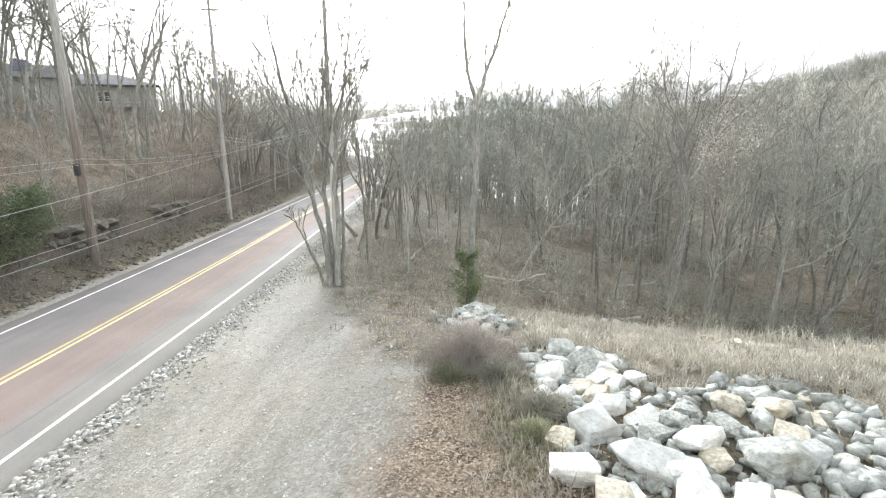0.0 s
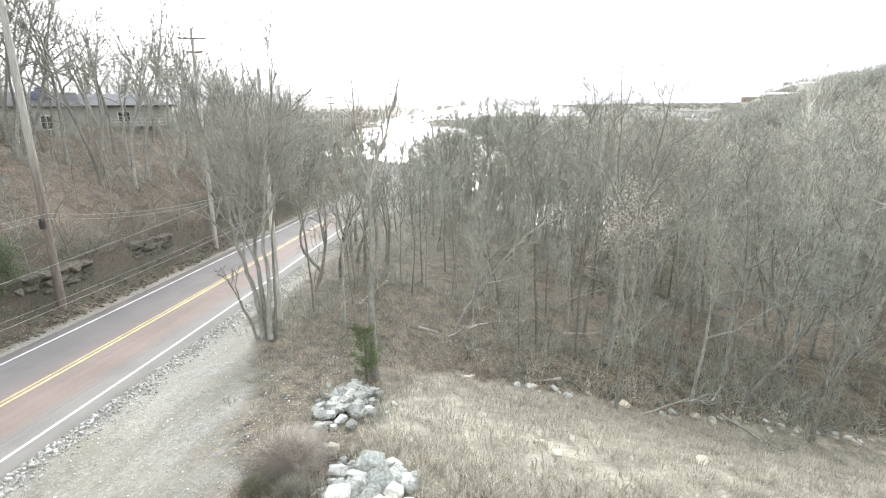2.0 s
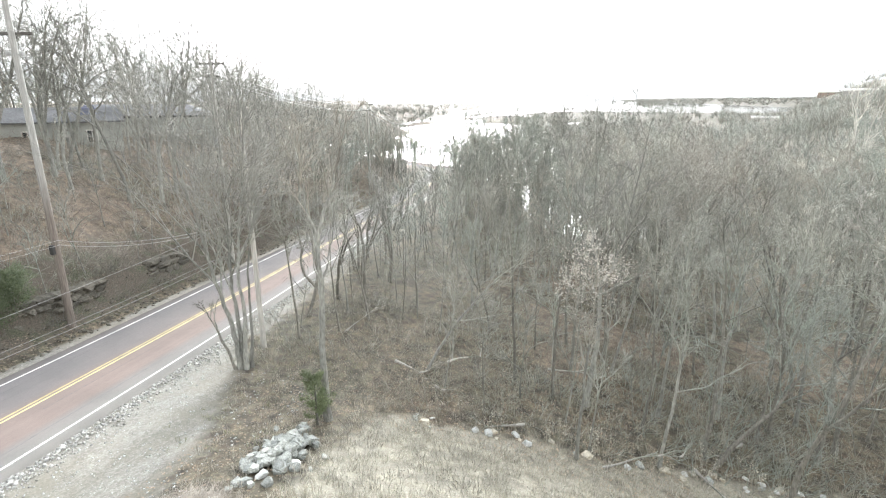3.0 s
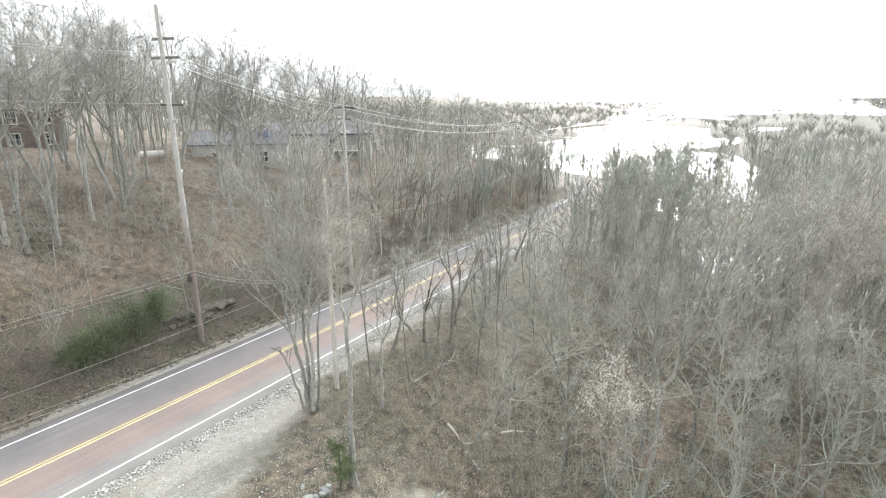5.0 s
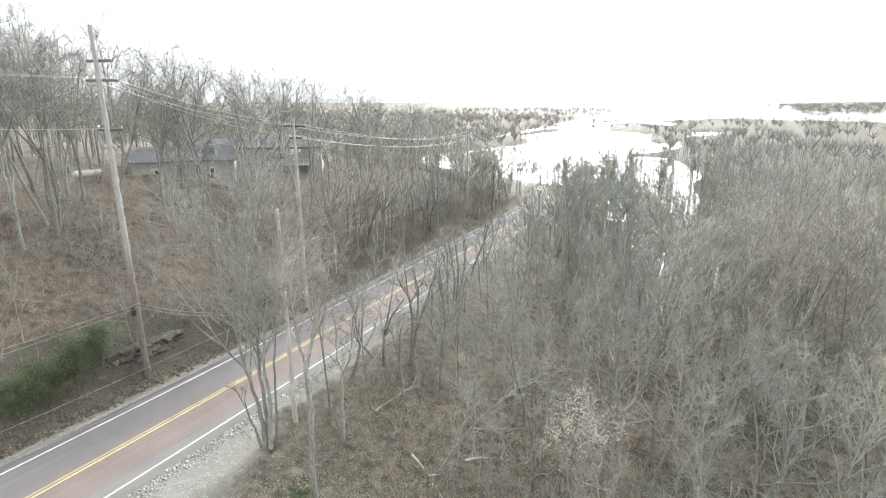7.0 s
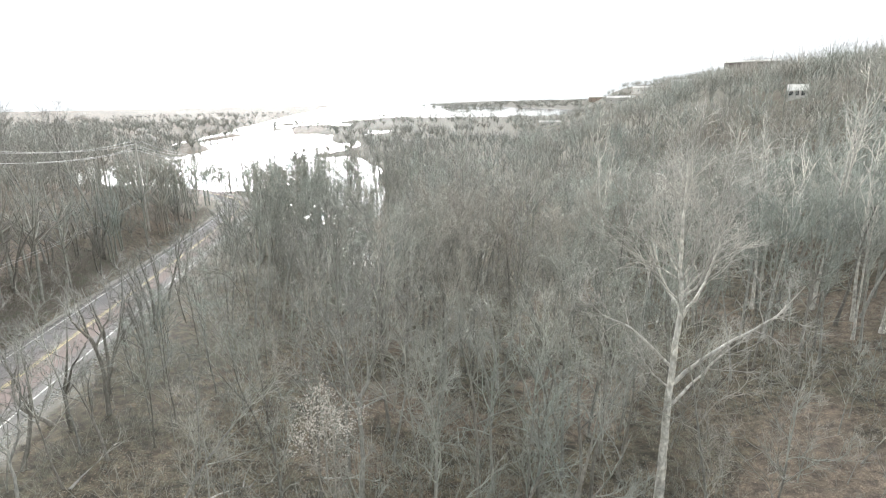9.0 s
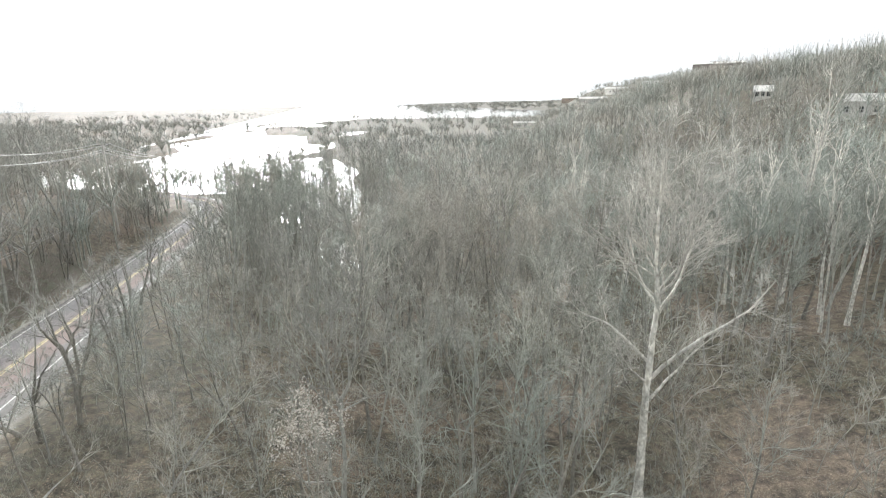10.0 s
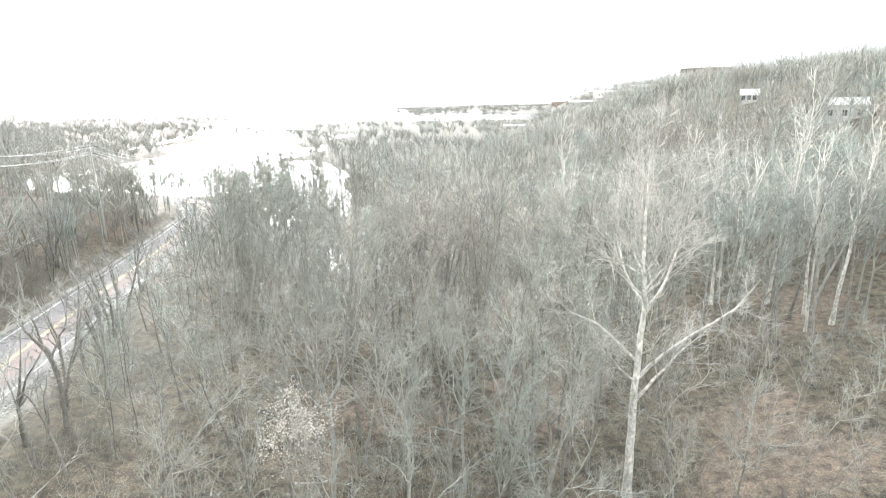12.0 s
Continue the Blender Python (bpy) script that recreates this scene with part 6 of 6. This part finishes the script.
def build_brush():
    rng = random.Random(21)
    past_rim = lambda x, y: x < 2 or y > 24.0 + 0.16 * (x - 4.5)
    kinds = [brush(300 + i, 9, 1.6, 1.1, 0.0095, 1.5) for i in range(6)]
    pts = [p for p in ((rng.uniform(-9, 70), 23 + 75 * rng.random() ** 1.5) for _ in range(2600)) if off_road(*p, 1.6) and p[0] > float(road_x(p[1])) and (p[0] > 2 or p[1] > 26)][:820]
    pts += [p for p in ((rng.uniform(-5, 36), 25.5 + 14 * rng.random()) for _ in range(260)) if off_road(*p, 2.5) and (p[0] > 3 or p[1] > 27)]
    pts += [(rng.uniform(16, 48), rng.uniform(25.5, 46)) for _ in range(240)]
    pts = [p for p in pts if past_rim(*p) and (p[0] < 27 or p[1] > 48 or rng.random() < 0.4)]
    build_stuff("undergrowth", "tangled bare grey undergrowth on the wood floor", "undergrowth", pts[::2], kinds, brush_tan, rng, 0.5, 1.3)
    build_stuff("thicket", "thin grey bare stems between the trees", "undergrowth", pts[1::2], kinds, twig_m, rng, 0.5, 1.5)
    low = [brush(340 + i, 8, 0.6, 0.7, 0.006, 1.8) for i in range(6)]
    pts = [p for p in ((rng.uniform(2, 76), 24.5 + 40 * rng.random() ** 1.5) for _ in range(1700)) if off_road(*p, 3) and p[0] > float(road_x(p[1])) and (p[0] < 27 or rng.random() < 0.6) and past_rim(*p)]
    build_stuff("low_brush", "low brown tangle of twigs and briars on the wood floor", "undergrowth", pts, low, twig_red, rng, 0.6, 1.5)
    pts = [p for p in ((rng.uniform(-6, 40), 23.6 + 15 * rng.random() ** 1.3) for _ in range(1250)) if off_road(*p, 3) and past_rim(*p)]
    build_stuff("olive_brush", "low olive-grey briars and dead weeds at the wood edge", "undergrowth", pts, low, brush_tan, rng, 0.35, 0.8)
    pts = [(float(road_x(y)) - HALF - 1.6 - 3.2 * rng.random(), y) for y in (rng.uniform(4, 80) for _ in range(1050))]
    build_stuff("bank_weeds", "brown dead weeds on the foot of the bank", "weeds", pts, kinds, twig_red, rng, 0.3, 0.85)
    pts = [(float(road_x(y)) - 8.2 - 30 * rng.random() ** 1.2, y) for y in (4 + 126 * rng.random() ** 1.15 for _ in range(1350))]
    build_stuff("hillside_brush", "grey-brown bare brush on the steep hillside", "undergrowth", pts, kinds, twig_red, rng, 0.7, 1.9)
    tuft = [brush(320 + i, 5, 0.42, 0.28, 0.0085, 0.7) for i in range(6)]
    inside = lambda x, y: x > 12.5 or y > 13.2 - 0.52 * (x - 1.5) - 0.7 * max(0, x - 8) + 0.35 * math.sin(1.9 * x) or (x - 5.1) ** 2 + (y - 11.2) ** 2 < 1.0
    pts = [p for p in ((rng.uniform(2.2, 32), rng.uniform(6, 25.5)) for _ in range(9000)) if inside(*p) and p[1] < 22.3 + 0.16 * p[0] and float(fbm(p[0] * 0.45, p[1] * 0.45, 43)) > 0.33][:3400]
    pts += [(x, 13.5 - 0.5 * (x - 1.5) + abs(rng.gauss(0, 1.2))) for x in (rng.uniform(2.5, 14) for _ in range(700))]
    build_stuff("dry_grass", "tall dry straw-coloured grass on the bank", "grass", pts, tuft, grass_m, rng, 0.5, 1.4)
    pts = [(rng.gauss(0.5, 0.6), rng.uniform(9.0, 24)) for _ in range(150)]
    pts += [(0.65 + rng.gauss(0, 0.42), 13.0 + rng.gauss(0, 0.6)) for _ in range(480)]
    pts += [(rng.uniform(2.2, 9), rng.uniform(5, 12.5)) for _ in range(110)] + [(rng.gauss(1.5, 0.35), rng.uniform(6.5, 12.5)) for _ in range(240)]
    pts += [p for p in ((rng.uniform(-7, 4), rng.uniform(13, 31)) for _ in range(620)) if p[0] > -0.7 - 0.36 * max(p[1] - 12.5, 0) and p[1] > 15 + 2 * p[0]]
    pts += [(x, 23.0 + 0.16 * x + rng.gauss(0, 1.0)) for x in (rng.uniform(2.5, 30) for _ in range(220))] + [(rng.uniform(3, 26), rng.uniform(12, 21)) for _ in range(110)]
    build_stuff("dry_weeds", "brown dry weeds along the lot and grass edge", "weeds", [p for p in pts if off_road(*p, 2.0)], tuft, weed_m, rng, 0.4, 1.25)
    pts = [(rng.gauss(1.4, 0.35), rng.uniform(7.5, 11.5)) for _ in range(150)] + [(rng.gauss(9.6, 0.9), rng.gauss(10.4, 0.6)) for _ in range(60)] + [(rng.uniform(-6, 1), rng.uniform(17, 30)) for _ in range(80)]
    build_stuff("green_weeds", "low olive-green weeds beside the boulders and lot", "weeds", [p for p in pts if off_road(*p, 3.0)], tuft, green_weed, rng, 0.4, 0.9)


build_brush()


def build_seed_weeds():
    """Tall dead stalks with pale fluffy heads along the foot of the grass bank."""
    rng = random.Random(57)
    stalks, vs, fs = [], [], []
    for _ in range(11):
        u = rng.random()
        cx, cy = 5 + 24 * u + rng.gauss(0, 0.8), 24.6 + 4 * u * u + rng.gauss(0, 0.7)
        for _k in range(rng.randint(3, 7)):
            x, y = cx + rng.gauss(0, 0.3), cy + rng.gauss(0, 0.3)
            z, h = gz(x, y), rng.uniform(0.8, 1.7)
            top = Vector((x + rng.gauss(0, 0.15), y + rng.gauss(0, 0.15), z + h))
            stalks.append((x, y, z - 0.1, *top, 0.010, 0.006))
            for _j in range(7):
                c = top + Vector((rng.gauss(0, 0.09), rng.gauss(0, 0.09), rng.uniform(-0.4, 0.06)))
                a = Vector((rng.gauss(0, 1), rng.gauss(0, 1), rng.gauss(0, 1))).normalized() * 0.032
                b = a.orthogonal().normalized() * 0.024
                k = len(vs)
                vs += [tuple(c - a), tuple(c + b), tuple(c + a), tuple(c - b)]
                fs.append((k, k + 1, k + 2, k + 3))
    v, f = tube(stalks, 3)
    weeds = empty("seed_head_weeds", (0, 0, 0), "tall dead weeds with pale fluffy seed heads", "weeds")
    weeds["kind"] = "stuff"
    mesh_obj("stalks", v, f, weed_m, weeds)
    mesh_obj("seed_heads", np.array(vs), np.array(fs), grass_m, weeds, "pale fluffy seed heads")


build_seed_weeds()


def twiggy_bush(x, y, h, w, n, seed, material, label):
    """A dense dome of fine dead stems that arch out from one foot."""
    rng = random.Random(seed)
    rows = []
    for _ in range(n):
        a, ph = rng.uniform(0, 6.283), 1.45 * rng.random() ** 0.7
        reach = rng.uniform(0.75, 1.05)
        tip = Vector((math.cos(a) * math.sin(ph) * w * reach, math.sin(a) * math.sin(ph) * w * reach, max(0.08, math.cos(ph) * h * reach)))
        root = Vector((rng.gauss(0, 0.2) * w, rng.gauss(0, 0.2) * w, -0.1))
        knee = root.lerp(tip, 0.55) + Vector((0, 0, 0.14 * h))
        rows += [(*root, *knee, 0.006, 0.005), (*knee, *tip, 0.005, 0)]
        for _k in range(3):
            p = knee.lerp(tip, rng.uniform(0.1, 0.9))
            rows.append((*p, *(p + turned(rng, tip - knee, rng.uniform(0.3, 0.9)) * h * rng.uniform(0.15, 0.35)), 0.004, 0))
    v, f = tube(rows, 3)
    bush = empty("bush", (x, y, gz(x, y)), label, "bush", "dead bushes by the boulders")
    mesh_obj("twig_mass", v, f, material, bush)


for x, y, h, w, n, sd, mt, lb in ((0.65, 12.6, 1.15, 1.55, 850, 1, bush_brown, "dense brown leafless bush between lot and boulders"), (1.3, 11.2, 0.6, 0.7, 350, 2, brush_tan, "small grey-tan dead bush beside the boulders"),
                                  (2.0, 9.6, 0.55, 0.75, 380, 3, brush_tan, "small grey-tan dead bush beside the boulders"), (0.2, 11.6, 0.5, 0.6, 260, 4, green_weed, "low olive weedy bush at the lot's edge"),
                                  (1.7, 8.6, 0.45, 0.6, 240, 5, green_weed, "low olive weedy bush at the lot's edge")):
    twiggy_bush(x, y, h, w, n, sd, mt, lb)


def evergreen(name, label, x, y, h, w, n, seed, material, leaf=0.16):
    rng = random.Random(seed)
    t = empty(name, (x, y, gz(x, y)), label, "shrub")
    bm = bmesh.new()
    rod(bm, (0, 0, -0.3), (0, 0, h * 0.9), 0.07, 0.02, 7)
    part("trunk", bm, bark_dark, t)
    rows = []
    boughs = []
    for _ in range(max(14, n // 60)):
        z, a = h * (0.08 + 0.8 * rng.random()), rng.uniform(0, 6.283)
        reach = w * rng.uniform(0.5, 1.25) * (1.05 - 0.75 * (z / h) ** 1.5)
        boughs.append((Vector((0, 0, z)), Vector((math.cos(a) * reach, math.sin(a) * reach, z + reach * rng.uniform(0.3, 1.1)))))
    for _ in range(n):
        p0, p1 = rng.choice(boughs)
        u = rng.random() ** 0.6
        p = p0.lerp(p1, u) + Vector((rng.gauss(0, 0.09 * w), rng.gauss(0, 0.09 * w), rng.gauss(0, 0.09 * w)))
        d = ((p1 - p0).normalized() + Vector((rng.gauss(0, 0.6), rng.gauss(0, 0.6), rng.gauss(0.2, 0.6)))).normalized()
        rows.append((*p, *(p + d * leaf * rng.uniform(0.7, 1.6)), leaf * 0.16, 0))
    v, f = tube(rows, 3)
    mesh_obj("foliage", v, f, material, t)
    return t


evergreen("cedar_shrub", "narrow dark green cedar shrub below a pale tree", 1.0, 20.8, 2.8, 0.72, 2400, 4, cedar_m, 0.12)
for k, (x, y, h, w) in enumerate(((-20.3, 20.8, 2.4, 1.5), (-20.2, 22.7, 3.2, 1.9), (-20.3, 24.8, 3.4, 2.0), (-20.7, 26.6, 2.6, 1.4))):
    evergreen("evergreen_shrub", "dense dark green evergreen shrub below the rock ledge", x, y, h, w, 3600, 40 + k, honey_m, 0.14)["group"] = "evergreen shrubs"


# bleached fallen branches on the wood floor
def fallen_branch(x, y, length, turn, seed, r=0.05):
    rows = grow(seed, length, r, 0.4, 0.28, 4, 2, 2, 0, 0.05, 0.02, thick=1.4, wig=0.09, seg=(7, 3, 1))
    t = tree_kind("fallen_branch", "bleached dead branch lying on the leaf litter", rows, wood_pole, twig_m, "branch", "fallen branches", split=True)
    t.matrix_basis = Matrix.LocRotScale((x, y, gz(x, y) + 0.22), Euler((radians(83), 0, turn)), None)
    return t


for x, y, L, tn, sd in ((2.8, 29.0, 4.2, 0.9, 91), (5.6, 31.5, 3.6, 2.3, 92), (9.4, 25.4, 3.0, -1.2, 93), (14.5, 24.6, 3.8, 1.9, 94), (19.0, 26.0, 3.2, 0.3, 95), (-1.8, 33.0, 3.4, 2.9, 96), (22.0, 30.0, 4.0, -0.6, 97), (12.0, 33.5, 3.0, 1.2, 98)):
    fallen_branch(x, y, L, tn, sd)


# broken snag on the left slope
def broken_snag(x, y, h, seed):
    rng = random.Random(seed)
    t = empty("dead_snag", (x, y, gz(x, y)), "broken pale dead trunk standing on the slope", "dead tree")
    bm = bmesh.new()
    rod(bm, (0, 0, -0.4), (0.12, 0.05, h * 0.6), 0.19, 0.15, 9)
    rod(bm, (0.12, 0.05, h * 0.58), (0.3, 0.1, h), 0.15, 0.04, 7)
    rod(bm, (0.1, 0.05, h * 0.55), (-0.25, 0.1, h * 0.78), 0.11, 0.03, 6)
    for v in bm.verts:
        v.co += Vector((rng.gauss(0, 0.015), rng.gauss(0, 0.015), rng.gauss(0, 0.03)))
    part("trunk", bm, bark, t)


broken_snag(-25.0, 15.2, 4.2, 5)
broken_snag(-24.2, 17.6, 2.6, 6)
